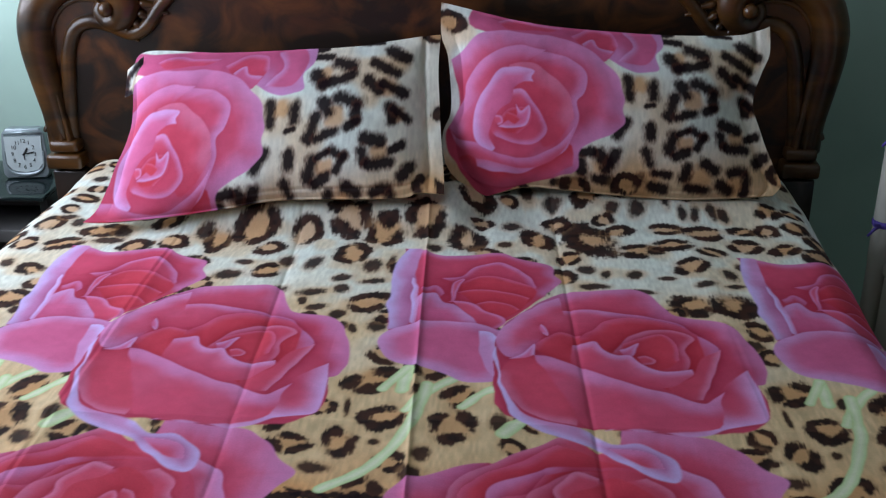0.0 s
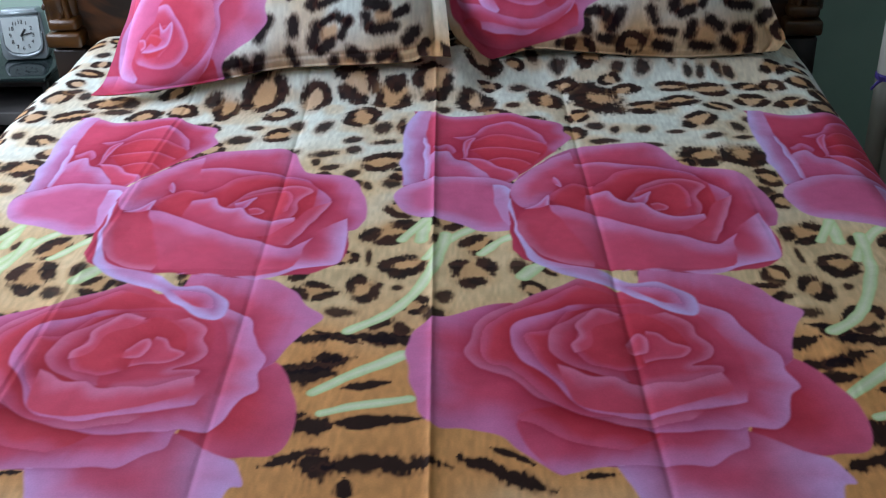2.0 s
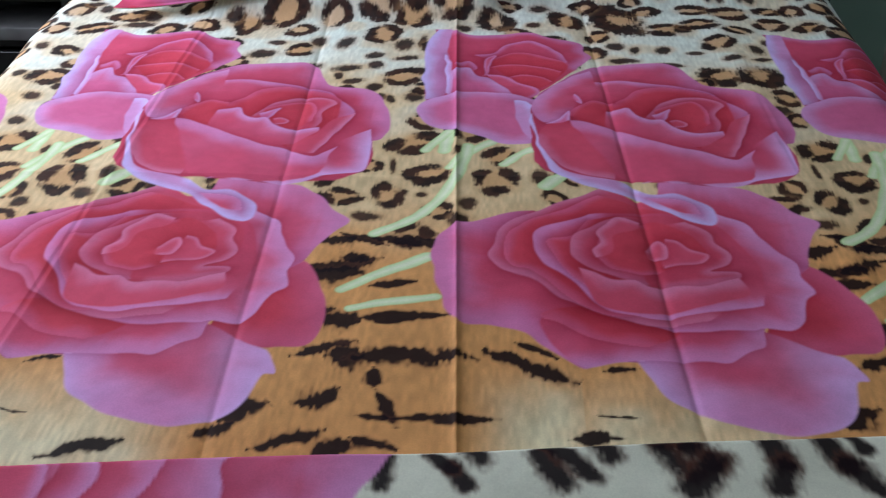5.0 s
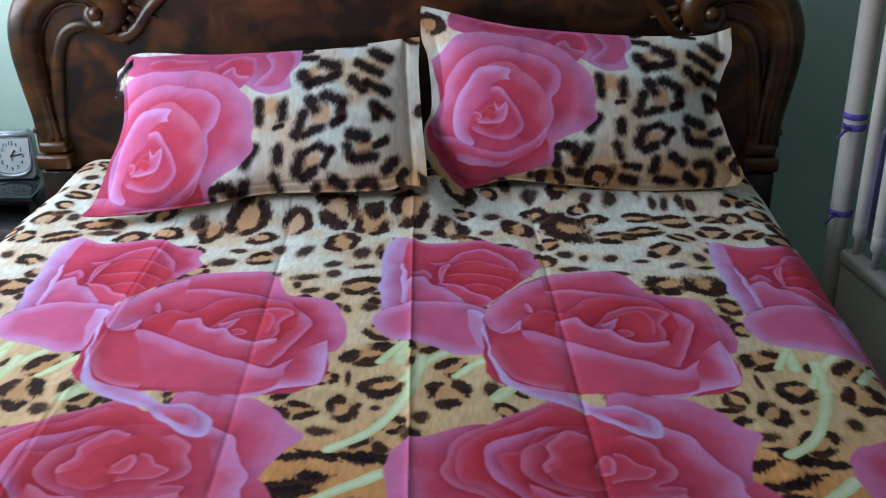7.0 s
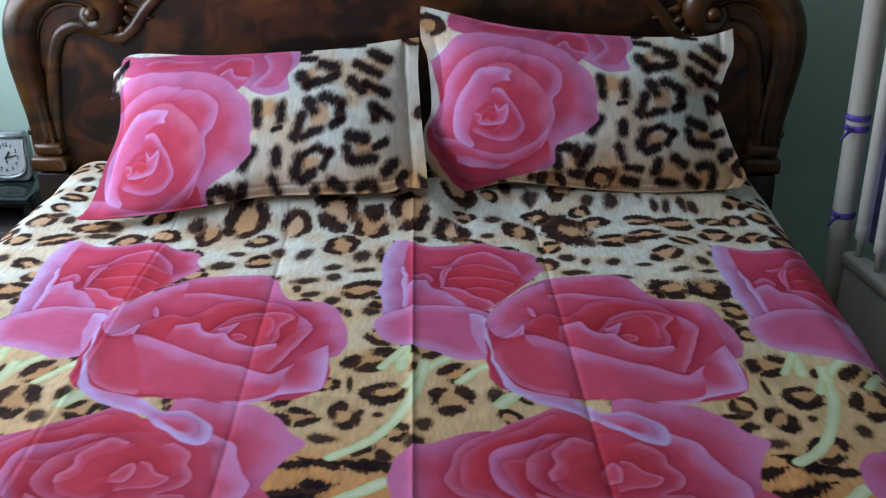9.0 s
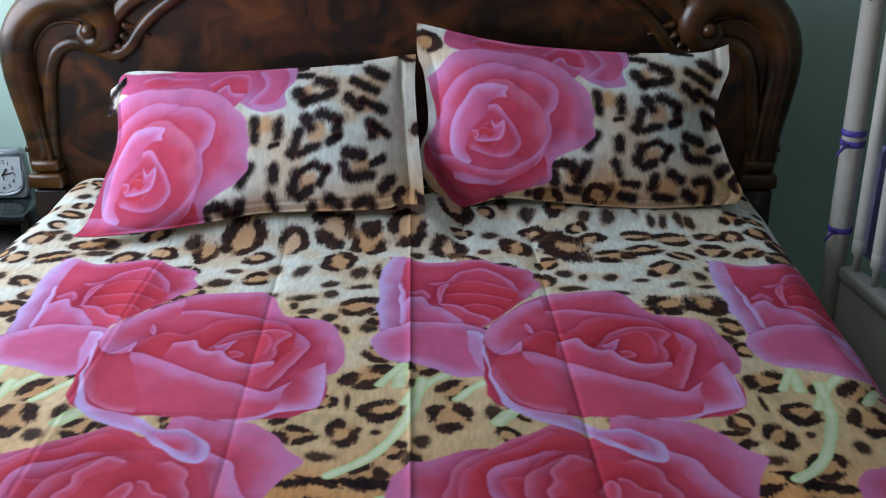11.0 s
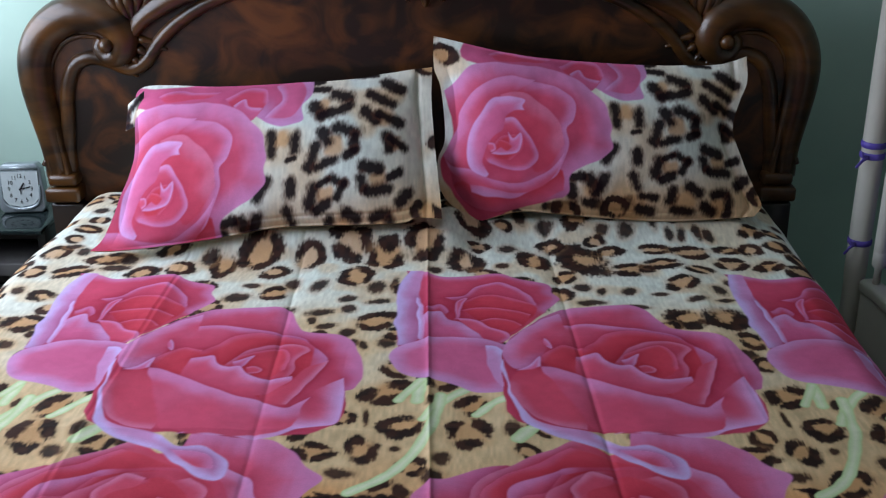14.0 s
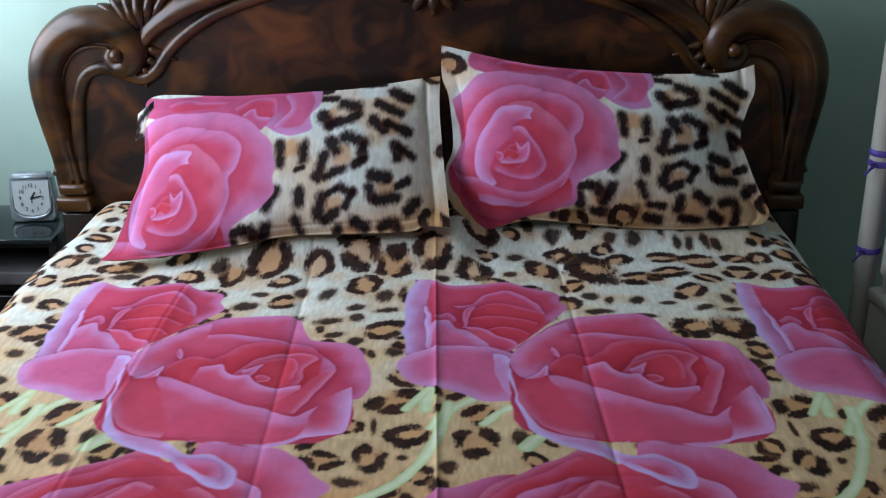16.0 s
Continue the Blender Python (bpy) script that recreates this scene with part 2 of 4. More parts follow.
petal(ROSE_B, 'P', 38, 0.50, [(142, 1005), (187, 1018), (219, 1022), (256, 1021), (288, 1024), (313, 1024), (343, 1050), (354, 1061), (357, 1082), (363, 1093)], [(338, 1138), (202, 1123), (104, 1104), (100, 1071), (121, 1025)])
petal(ROSE_B, 'R', 24, 0.05, [(221, 1048), (158, 1062), (123, 1088), (100, 1099)], [(107, 1116), (203, 1135), (265, 1091)])
petal(ROSE_B, 'P', 38, 0.75, [(344, 1356), (379, 1334), (393, 1291), (426, 1238), (428, 1200), (437, 1169), (420, 1145), (408, 1105), (392, 1089), (363, 1093), (349, 1088), (317, 1087), (264, 1080), (200, 1101), (122, 1151)], [(66, 1245), (144, 1360), (264, 1393)])
petal(ROSE_B, 'Q', 26, 0.24, [(195, 1424), (145, 1388), (97, 1352), (51, 1314), (36, 1271), (30, 1231), (45, 1205), (66, 1193), (95, 1175), (118, 1145), (135, 1134), (174, 1111), (232, 1090), (300, 1103)], [(342, 1161), (331, 1319), (261, 1370)])
petal(ROSE_B, 'R', 18, 0.10, [(181, 1400), (144, 1368), (81, 1322), (55, 1286), (50, 1244), (59, 1212), (88, 1199), (125, 1151), (161, 1117), (201, 1106)], [(305, 1137), (349, 1291), (260, 1362)])
petal(ROSE_B, 'P', 30, 0.50, [(166, 1345), (135, 1323), (96, 1301), (88, 1259), (99, 1219), (123, 1194), (143, 1169), (162, 1134), (188, 1117), (234, 1107), (281, 1114), (330, 1126), (368, 1139)], [(382, 1211), (362, 1277), (333, 1333), (260, 1354)])
petal(ROSE_B, 'R', 15, 0.10, [(162, 1328), (141, 1287), (107, 1275), (116, 1232), (127, 1200), (157, 1158), (175, 1129)], [(236, 1124), (308, 1161), (343, 1250), (295, 1333), (220, 1346)])
petal(ROSE_B, 'Q', 26, 0.18, [(204, 1339), (176, 1316), (141, 1280), (136, 1246), (146, 1220), (166, 1201), (193, 1189), (214, 1183), (227, 1177)], [(312, 1185), (348, 1237), (331, 1319), (259, 1347)])
petal(ROSE_B, 'Q', 18, 0.16, [(295, 1333), (329, 1304), (332, 1276), (346, 1250), (339, 1230), (315, 1210), (350, 1211), (345, 1192), (304, 1179), (261, 1172)], [(228, 1183), (231, 1289)])
petal(ROSE_B, 'R', 12, 0.12, [(234, 1324), (187, 1302), (178, 1281), (172, 1247), (171, 1233), (191, 1208), (222, 1196), (244, 1202)], [(282, 1222), (314, 1249), (292, 1304), (257, 1332)])
petal(ROSE_B, 'Q', 30, 0.18, [(145, 1207), (166, 1198), (189, 1183), (214, 1183), (234, 1171), (261, 1172), (304, 1179), (346, 1196)], [(356, 1162), (305, 1137), (235, 1113), (175, 1123), (157, 1158)])
petal(ROSE_B, 'Q', 12, 0.20, [(234, 1332), (204, 1339), (188, 1316), (175, 1295), (178, 1274), (165, 1253), (169, 1233)], [(190, 1247), (197, 1288), (225, 1310)])
petal(ROSE_B, 'Q', 10, 0.20, [(268, 1289), (282, 1282), (294, 1262), (317, 1249), (307, 1229), (274, 1222), (256, 1215)], [(256, 1248)])
petal(ROSE_B, 'Q', 12, 0.10, [(235, 1258), (244, 1275), (256, 1282), (265, 1268), (262, 1242), (251, 1235)], [(240, 1237)])
ROSE_A = []
petal(ROSE_A, 'P', 45, 0.25, [(93, 1708), (109, 1751), (140, 1796), (194, 1861), (257, 1877), (330, 1882), (361, 1845), (383, 1788), (434, 1773), (477, 1745), (499, 1674), (506, 1616), (500, 1579), (485, 1570)], [(485, 1482), (413, 1437), (249, 1441), (109, 1470), (90, 1591)])
petal(ROSE_A, 'P', 24, 0.50, [(178, 1769), (200, 1796), (250, 1802), (308, 1787), (384, 1766), (407, 1730), (438, 1693), (443, 1669), (427, 1615), (408, 1560)], [(342, 1507), (220, 1575), (144, 1678)])
petal(ROSE_A, 'R', 22, 0.05, [(227, 1706), (248, 1731), (276, 1764), (317, 1776), (382, 1755), (415, 1723)], [(414, 1615), (374, 1542), (269, 1612), (208, 1650)])
petal(ROSE_A, 'P', 42, 0.80, [(151, 1659), (115, 1638), (92, 1668), (91, 1708), (119, 1762), (156, 1814), (193, 1847)], [(200, 1774), (170, 1720)])
petal(ROSE_A, 'R', 15, 0.10, [(151, 1668), (169, 1699), (194, 1720), (227, 1710)], [(215, 1627), (179, 1636)])
petal(ROSE_A, 'M', 8, 0.40, [(165, 1747), (171, 1735), (172, 1707), (165, 1713)], [(162, 1730)])
petal(ROSE_A, 'P', 42, 0.95, [(477, 1616), (482, 1579), (485, 1527), (485, 1482), (460, 1464), (424, 1452), (387, 1432), (331, 1435), (249, 1441)], [(334, 1455), (397, 1484), (442, 1578)])
petal(ROSE_A, 'Q', 14, 0.28, [(279, 1666), (309, 1711), (340, 1733), (379, 1738), (409, 1713), (389, 1672), (393, 1624), (367, 1577)], [(307, 1558), (258, 1603)])
petal(ROSE_A, 'R', 10, 0.10, [(294, 1687), (327, 1708), (358, 1723), (377, 1692), (378, 1643)], [(341, 1613), (298, 1632)])
petal(ROSE_A, 'M', 9, 0.35, [(287, 1667), (302, 1675), (320, 1691), (312, 1667), (301, 1649)], [(291, 1647)])
petal(ROSE_A, 'Q', 7, 0.28, [(314, 1647), (327, 1651), (341, 1640), (336, 1627), (320, 1624)], [(317, 1632)])
petal(ROSE_A, 'Q', 14, 0.28, [(445, 1673), (425, 1596), (396, 1530)], [(368, 1533), (351, 1563), (391, 1596), (412, 1643)])
petal(ROSE_A, 'P', 22, 0.70, [(216, 1679), (230, 1686), (249, 1690), (261, 1666), (282, 1651), (301, 1651), (316, 1628), (349, 1608), (392, 1618)], [(391, 1596), (351, 1563), (297, 1555), (248, 1590), (210, 1615)])
petal(ROSE_A, 'Q', 22, 0.20, [(97, 1591), (104, 1546), (125, 1495), (159, 1463), (208, 1448)], [(207, 1485), (183, 1553), (150, 1645), (119, 1633)])
petal(ROSE_A, 'P', 48, 0.50, [(150, 1645), (179, 1639), (223, 1612), (265, 1585), (307, 1558), (348, 1545), (380, 1525), (400, 1518), (417, 1532), (434, 1550)], [(423, 1517), (412, 1452), (331, 1437), (242, 1447), (217, 1456), (201, 1513), (176, 1583)])
petal(ROSE_A, 'M', 8, 0.50, [(114, 1633), (134, 1648), (150, 1680), (152, 1645)], [(138, 1635)])
petal(ROSE_A, 'L', 22, 0.55, [(92, 1668), (87, 1638), (95, 1591), (102, 1529), (121, 1463), (157, 1432), (205, 1410), (236, 1396), (264, 1367), (289, 1347), (314, 1329), (334, 1324), (343, 1341), (340, 1369), (323, 1390), (294, 1409), (254, 1411), (228, 1435)], [(208, 1445), (159, 1460), (123, 1492), (100, 1573)])
petal(ROSE_A, 'P', 24, 0.10, [(252, 1399), (284, 1394), (314, 1380), (325, 1354)], [(291, 1359)])
ROSE_D = []
petal(ROSE_D, 'M', 60, 0.20, [(315, 292), (339, 277), (375, 273), (402, 279), (396, 310), (417, 332), (412, 372)], [(395, 376), (286, 382), (161, 398), (61, 407), (17, 413), (24, 367), (160, 345), (257, 324)])
petal(ROSE_D, 'P', 10, 0.10, [(73, 385), (111, 391), (161, 381), (211, 373)], [(173, 363), (98, 368)])
petal(ROSE_D, 'P', 14, 0.10, [(222, 353), (261, 371), (310, 365), (321, 331)], [(297, 296), (257, 324)])
petal(ROSE_D, 'M', 10, 0.40, [(245, 334), (268, 346), (281, 324), (311, 317)], [(291, 292), (262, 310)])
petal(ROSE_D, 'M', 16, 0.30, [(333, 370), (351, 331), (322, 295)], [(376, 290), (402, 332), (385, 370)])
petal(ROSE_D, 'P', 55, 0.55, [(-26, 300), (11, 341), (36, 360), (73, 366), (135, 359), (209, 345), (257, 324), (291, 296), (320, 263), (330, 219), (327, 194), (333, 163), (305, 141), (264, 124), (240, 102), (241, 72), (229, 59)], [(159, 43), (98, 23), (50, 10), (31, 28), (0, 65), (-24, 99), (-33, 131), (-25, 156), (-7, 195), (-13, 246)])
petal(ROSE_D, 'R', 32, 0.05, [(3, 65), (62, 33), (159, 45), (229, 78)], [(216, 127), (97, 97), (0, 95)])
petal(ROSE_D, 'P', 30, 0.75, [(159, 317), (219, 300), (248, 276), (257, 251), (250, 225), (238, 207), (240, 176), (228, 139), (210, 103), (169, 79), (134, 61), (86, 60), (37, 73)], [(25, 142), (61, 267), (116, 317)])
petal(ROSE_D, 'P', 34, 0.50, [(171, 319), (122, 328), (73, 318), (36, 294), (12, 258), (7, 220), (-10, 188), (-25, 154)], [(13, 117), (61, 165), (103, 265)])
petal(ROSE_D, 'Q', 40, 0.05, [(97, 288), (146, 290), (194, 257), (223, 219), (231, 176)], [(204, 133), (169, 115), (145, 189), (103, 233)])
petal(ROSE_D, 'P', 20, 0.40, [(-25, 149), (-6, 128), (37, 119), (79, 99), (133, 93), (198, 117), (231, 157)], [(205, 97), (145, 73), (74, 79), (0, 105)])
petal(ROSE_D, 'M', 24, 0.75, [(148, 248), (143, 258), (146, 273), (103, 282), (79, 279), (59, 254), (39, 223), (28, 193), (25, 154), (35, 123), (64, 104), (73, 110)], [(59, 138), (65, 162), (80, 193), (103, 208), (107, 233), (127, 248)])
petal(ROSE_D, 'P', 15, 0.60, [(106, 232), (127, 231), (148, 207), (165, 176), (175, 151), (169, 133), (145, 117), (109, 120), (73, 133)], [(60, 151), (73, 184), (101, 206)])
petal(ROSE_D, 'R', 8, 0.10, [(83, 177), (103, 196), (139, 195), (145, 164), (121, 140)], [(85, 146)])
petal(ROSE_D, 'M', 9, 0.60, [(114, 204), (124, 191), (140, 201), (143, 183), (133, 158), (103, 152), (80, 155)], [(97, 171), (115, 177)])
petal(ROSE_D, 'R', 6, 0.10, [(97, 185), (112, 182), (124, 174)], [(112, 162), (97, 170)])
petal(ROSE_D, 'P', 6, 0.50, [(73, 180), (85, 177), (89, 165), (79, 160)], [(71, 169)])
TOP_ROSETTES = [(-610, 2019, 69, 66), (-579, 2131, 59, 79), (-460, 2058, 57, 114), (-393, 2102, 82, 155), (-292, 2088, 64, 105), (-321, 2244, 68, 73), (-210, 2134, 83, 127), (-136, 2090, 69, 106), (-185, 2005, 67, 108), (-148, 2229, 73, 79), (-58, 2135, 82, 121), (-123, 1806, 81, 82), (34, 2247, 73, 106), (25, 2077, 68, 104), (162, 2093, 57, 105), (262, 2282, 61, 115), (264, 2094, 96, 146), (320, 2139, 58, 54)]
TOP_ROSETTES_EAST = [(414, 2155, 63, 55), (355, 2052, 78, 67), (421, 2081, 79, 57), (487, 2140, 80, 72), (489, 2053, 55, 45), (565, 2156, 63, 48), (555, 2082, 67, 63), (611, 2156, 46, 73), (628, 2235, 53, 64), (444, 1985, 64, 90), (423, 1826, 71, 82), (493, 1826, 80, 101), (518, 1740, 48, 75)]
TOP_BLOTS = [(-659, 2085, 47, 71), (-674, 2041, 69, 39), (-495, 2086, 40, 76), (-302, 1971, 33, 59), (-248, 1959, 37, 68), (-400, 1911, 65, 45), (-378, 1962, 44, 27), (-230, 1844, 57, 37), (-241, 1812, 18, 37), (-212, 1789, 41, 31), (-136, 1952, 43, 63), (-184, 1901, 38, 40), (-104, 1966, 16, 79), (-125, 1889, 53, 34), (-159, 1719, 30, 38), (-139, 1713, 20, 38), (-101, 1720, 39, 42), (139, 2281, 35, 88), (192, 2248, 43, 79), (112, 2152, 43, 55), (99, 2063, 33, 35), (312, 2232, 36, 59), (363, 2233, 41, 78)]
TOP_BLOTS_EAST = [(453, 2217, 24, 64), (479, 2217, 24, 70), (514, 2227, 26, 71), (536, 2218, 26, 64), (423, 2273, 22, 87), (248, 1964, 38, 47), (284, 1944, 21, 46), (337, 1945, 36, 46), (393, 1933, 36, 20), (506, 1947, 31, 61), (530, 1986, 22, 47), (258, 1894, 62, 34), (457, 1909, 41, 34), (508, 1902, 42, 24), (466, 1739, 29, 50), (339, 1876, 62, 24)]
SIDE_ROSETTES = [(-811, 2119, 52, 71), (-750, 2027, 68, 66), (-819, 2025, 45, 66), (-761, 1911, 54, 55), (-755, 1793, 82, 74), (-701, 2091, 81, 76), (-794, 2250, 62, 56)]
SIDE_BLOTS = [(-807, 2369, 39, 39), (-814, 1937, 33, 50), (-759, 1709, 40, 41), (-817, 1804, 31, 35), (-787, 2153, 36, 33), (-705, 2162, 48, 33)]
ROSETTES = [(-89, 1554, 67, 70), (-63, 1454, 60, 62), (-112, 1393, 44, 65), (35, 1433, 65, 89), (-181, 1382, 58, 51), (42, 1516, 52, 67)]
BLOTS = [(102, 1444, 30, 52), (-113, 1479, 11, 54), (-137, 1329, 48, 34), (-3, 1365, 29, 41), (-67, 1395, 17, 20), (-24, 1528, 17, 37)]
STRIPES_UPPER = [(-186, 1253, -138, 1269, 11), (-118, 1270, -25, 1253, 12), (-146, 1214, -108, 1215, 11), (-192, 1179, -112, 1182, 15), (-95, 1161, -56, 1172, 8), (-155, 1101, -131, 1108, 11), (-142, 1084, -99, 1075, 20), (-94, 1088, -15, 1101, 8), (-165, 1017, -102, 1047, 11), (-124, 1007, -85, 1011, 20), (-98, 1012, 13, 1020, 13), (-75, 991, -71, 961, 6), (-65, 952, -54, 898, 5), (-146, 925, -103, 950, 11), (-79, 910, -55, 907, 9), (-48, 907, 42, 911, 9), (36, 1032, 129, 985, 11), (72, 1055, 111, 1025, 7)]
STRIPES_LOWER = [(-180, 858, -114, 886, 8), (-121, 850, -82, 873, 13), (-82, 873, -52, 859, 8), (-248, 872, -212, 896, 7), (-397, 836, -326, 864, 8), (167, 1003, 202, 1010, 6), (156, 922, 195, 924, 2), (447, 1206, 536, 1235, 13), (478, 1298, 540, 1271, 7), (412, 919, 454, 948, 15), (125, 882, 177, 891, 5)]
CASE_STROKES_UPPER = [(397, 359, 434, 362, 5), (419, 344, 449, 340, 6), (465, 325, 501, 311, 11), (426, 301, 442, 284, 12), (442, 280, 499, 291, 10), (545, 312, 590, 283, 10), (573, 334, 611, 312, 10), (533, 279, 555, 255, 11), (562, 268, 608, 239, 9), (511, 361, 557, 355, 4)]
CASE_STROKES_MIDDLE = [(446, 245, 457, 226, 12), (433, 220, 422, 182, 11), (437, 179, 474, 187, 8), (477, 249, 514, 234, 12), (514, 228, 513, 203, 10), (496, 192, 517, 201, 8), (430, 139, 424, 109, 11), (436, 97, 460, 109, 9), (467, 152, 492, 140, 9), (492, 140, 479, 115, 8), (443, 144, 461, 152, 6), (531, 166, 565, 155, 10), (527, 143, 532, 126, 10), (542, 117, 583, 115, 10), (585, 137, 605, 144, 8)]
CASE_STROKES_INNER = [(338, 257, 342, 219, 10), (391, 245, 390, 219, 11), (378, 201, 390, 204, 5), (335, 169, 317, 139, 10), (383, 157, 386, 139, 11), (376, 109, 383, 85, 10), (285, 102, 299, 84, 12), (317, 105, 298, 69, 11), (240, 102, 270, 105, 9), (243, 84, 250, 64, 10), (577, 220, 588, 194, 10), (589, 213, 618, 188, 8), (608, 87, 621, 100, 11)]
CASE_STROKES_LOWER = [(343, 42, 366, 54, 10), (395, 64, 425, 61, 8), (391, 37, 416, 31, 10), (455, 55, 461, 73, 11), (497, 85, 516, 73, 11), (463, 37, 500, 31, 9), (529, 43, 549, 31, 10), (553, 68, 579, 70, 10), (585, 56, 581, 25, 10), (277, 52, 320, 42, 9), (195, 43, 254, 45, 8)]
CASE_HEARTS = [(444, 301, 18), (472, 214, 25), (455, 125, 19), (563, 136, 20), (380, 37, 35), (486, 55, 28), (560, 43, 22), (361, 244, 18), (576, 257, 20), (595, 201, 16), (288, 78, 20)]
RT = [(-51, 428), (114, 389), (210, 375), (410, 361), (562, 361), (608, 370), (637, 380)]
RR = [(641, 23), (658, 47), (641, 88), (619, 147), (602, 218), (619, 279), (636, 321), (637, 380)]
RB = [(42, 5), (135, 31), (216, 27), (332, 17), (447, 11), (561, 16), (641, 23)]
RL = [(42, 5), (-19, 58), (-38, 106), (-38, 148), (-23, 197), (-33, 307), (-49, 357), (-51, 428)]
LT = [(-718, 407), (-704, 470), (-528, 470), (-329, 484), (-230, 494), (-157, 512), (-56, 531)]
LR = [(-24, 97), (-31, 171), (-45, 305), (-55, 431), (-56, 531)]
LB = [(-736, 11), (-679, 13), (-568, 29), (-458, 51), (-347, 75), (-122, 85), (-78, 100), (-24, 97)]
LL = [(-736, 11), (-716, 49), (-700, 156), (-693, 261), (-707, 355), (-718, 407)]
STEMS = (([(-33, 1471), (-9, 1521), (28, 1566)], 0.010), ([(47, 1488), (71, 1523), (102, 1549)], 0.010), ([(107, 1418), (136, 1457), (146, 1478)], 0.012), ([(-9, 1545), (-15, 1482), (-30, 1416), (-70, 1327), (-117, 1281)], 0.0105), ([(-129, 1148), (-46, 1225)], 0.011), ([(-111, 1106), (-35, 1135)], 0.009),
         ([(-44, 1527), (-43, 1585)], 0.012), ([(-70, 1530), (-42, 1592)], 0.010))
ZEBRA = [(23, 843, 29, 829, 8), (88, 839, 111, 799, 8), (100, 853, 141, 808, 7), (151, 857, 159, 836, 8), (205, 859, 244, 855, 6), (210, 851, 235, 818, 9), (239, 852, 260, 829, 11), (260, 829, 239, 796, 11), (318, 868, 329, 831, 8), (329, 831, 317, 799, 9), (372, 872, 389, 833, 8), (389, 833, 412, 802, 9), (401, 875, 412, 855, 5), (2, 816, 18, 789, 6), (-62, 827, -67, 786, 6), (-21, 833, 2, 811, 5)]
ROSE_E = []
petal(ROSE_E, "P", 90, 0.9, [(-330, 900), (-200, 900), (-66, 880), (-74, 800), (-110, 735), (-170, 690), (-330, 640)], [(-700, 640), (-700, 900)])
petal(ROSE_E, "P", 60, 0.9, [(-300, 900), (-218, 860), (-212, 830), (-225, 800), (-215, 740), (-260, 690)], [(-600, 680), (-640, 900)])
petal(ROSE_E, "P", 35, 0.3, [(-330, 900), (-290, 860), (-283, 800), (-300, 740)], [(-600, 700), (-640, 900)])
petal(ROSE_E, "P", 30, 0.5, [(-420, 900), (-360, 840), (-345, 780), (-370, 730)], [(-600, 720), (-640, 900)])
petal(ROSE_E, "R", 40, 0.4, [(-450, 880), (-400, 840), (-385, 790), (-410, 730)], [(-580, 740), (-600, 880)])
petal(ROSE_E, "P", 16, 0.5, [(-420, 830), (-400, 800), (-395, 760), (-405, 720)], [(-440, 720), (-440, 800)])


def to_line(x, y, line):
    best = np.full(x.shape, 1e9)
    for (x0, y0), (x1, y1) in zip(line, line[1:]):
        dx, dy = x1 - x0, y1 - y0
        t = np.clip(((x - x0) * dx + (y - y0) * dy) / (dx * dx + dy * dy + 1e-12), 0, 1)
        best = np.minimum(best, (x - x0 - t * dx) ** 2 + (y - y0 - t * dy) ** 2)
    return np.sqrt(best)


def paint_rose(x, y, col, on, rose, dx=0.0, dy=0.0, dark=1.0):
    """Petals from the back to the front: pale at the free rim, deeper towards the throat, each with a dark line on those behind its rim."""
    for n, (tone, depth, strength, rim, poly) in enumerate(rose):
        lo, hi = poly.min(axis=0) - 0.03, poly.max(axis=0) + 0.03
        idx = np.nonzero((x > lo[0] + dx) & (x < hi[0] + dx) & (y > lo[1] + dy) & (y < hi[1] + dy))[0]
        if not len(idx):
            continue
        px, py = x[idx] - dx, y[idx] - dy
        wx = px + (value_noise(px, py, 0.03, 11 + n) - 0.5) * 0.006
        wy = py + (value_noise(px, py, 0.03, 31 + n) - 0.5) * 0.006
        d, e = inside(wx, wy, poly), to_line(wx, wy, rim)
        size = (poly.max(axis=0) - poly.min(axis=0)).max()
        # the tone that the rim leaves on what lies behind it
        reach = min(0.017, 0.25 * size)
        behind = np.where(on[idx] & (d < 0), 0.38 * np.exp(-e / reach) + 0.12 * np.exp(-e / 0.003), 0)[:, None]
        under = col[idx] * (1 - dark * behind * np.array((0.50, 1, 0.85)))
        tilt = 0.7 * n
        vein = value_noise(px * math.cos(tilt) + py * math.sin(tilt) + 3, py * math.cos(tilt) - px * math.sin(tilt) + 3, 0.007, 51 + n, 0.09) - 0.5
        cloud = value_noise(px, py, 0.035, 71 + n) - 0.5
        g = np.clip(1 - np.maximum(e, 0) / depth + 0.13 * vein + 0.42 * cloud, 0, 1)
        g = (g * g * (3 - 2 * g))[:, None]
        a, b = (np.array(t) for t in TONES[tone])
        tint = a * (1 - g) + b * g
        w = 0.24 * depth * (0.4 + 1.2 * value_noise(px, py, 0.04, 91 + n))
        k = (strength * (0.35 + 1.0 * value_noise(px, py, 0.07, 101 + n)) * (0.46 * np.exp(-e / (2.8 * w)) + 0.08 * np.exp(-e / (0.6 * w))))[:, None]
        k = np.clip(k * (1.45 if strength > 0.9 else 0.85), 0, 0.92)
        tint = tint * (1 - k) + RIM * k
        k = ease(-0.0022, 0.0022, d)[:, None]
        col[idx] = under * (1 - k) + tint * k
        on[idx] |= d > 0


HIDE_TAN, HIDE_DARK, HIDE_BROWN = (np.array(rgb(*c)) for c in ((206, 156, 108), (22, 11, 18), (92, 52, 40)))


def near(x, y, cx, cy, rx, ry):
    return np.nonzero((np.abs(x - cx) < rx) & (np.abs(y - cy) < ry))[0]


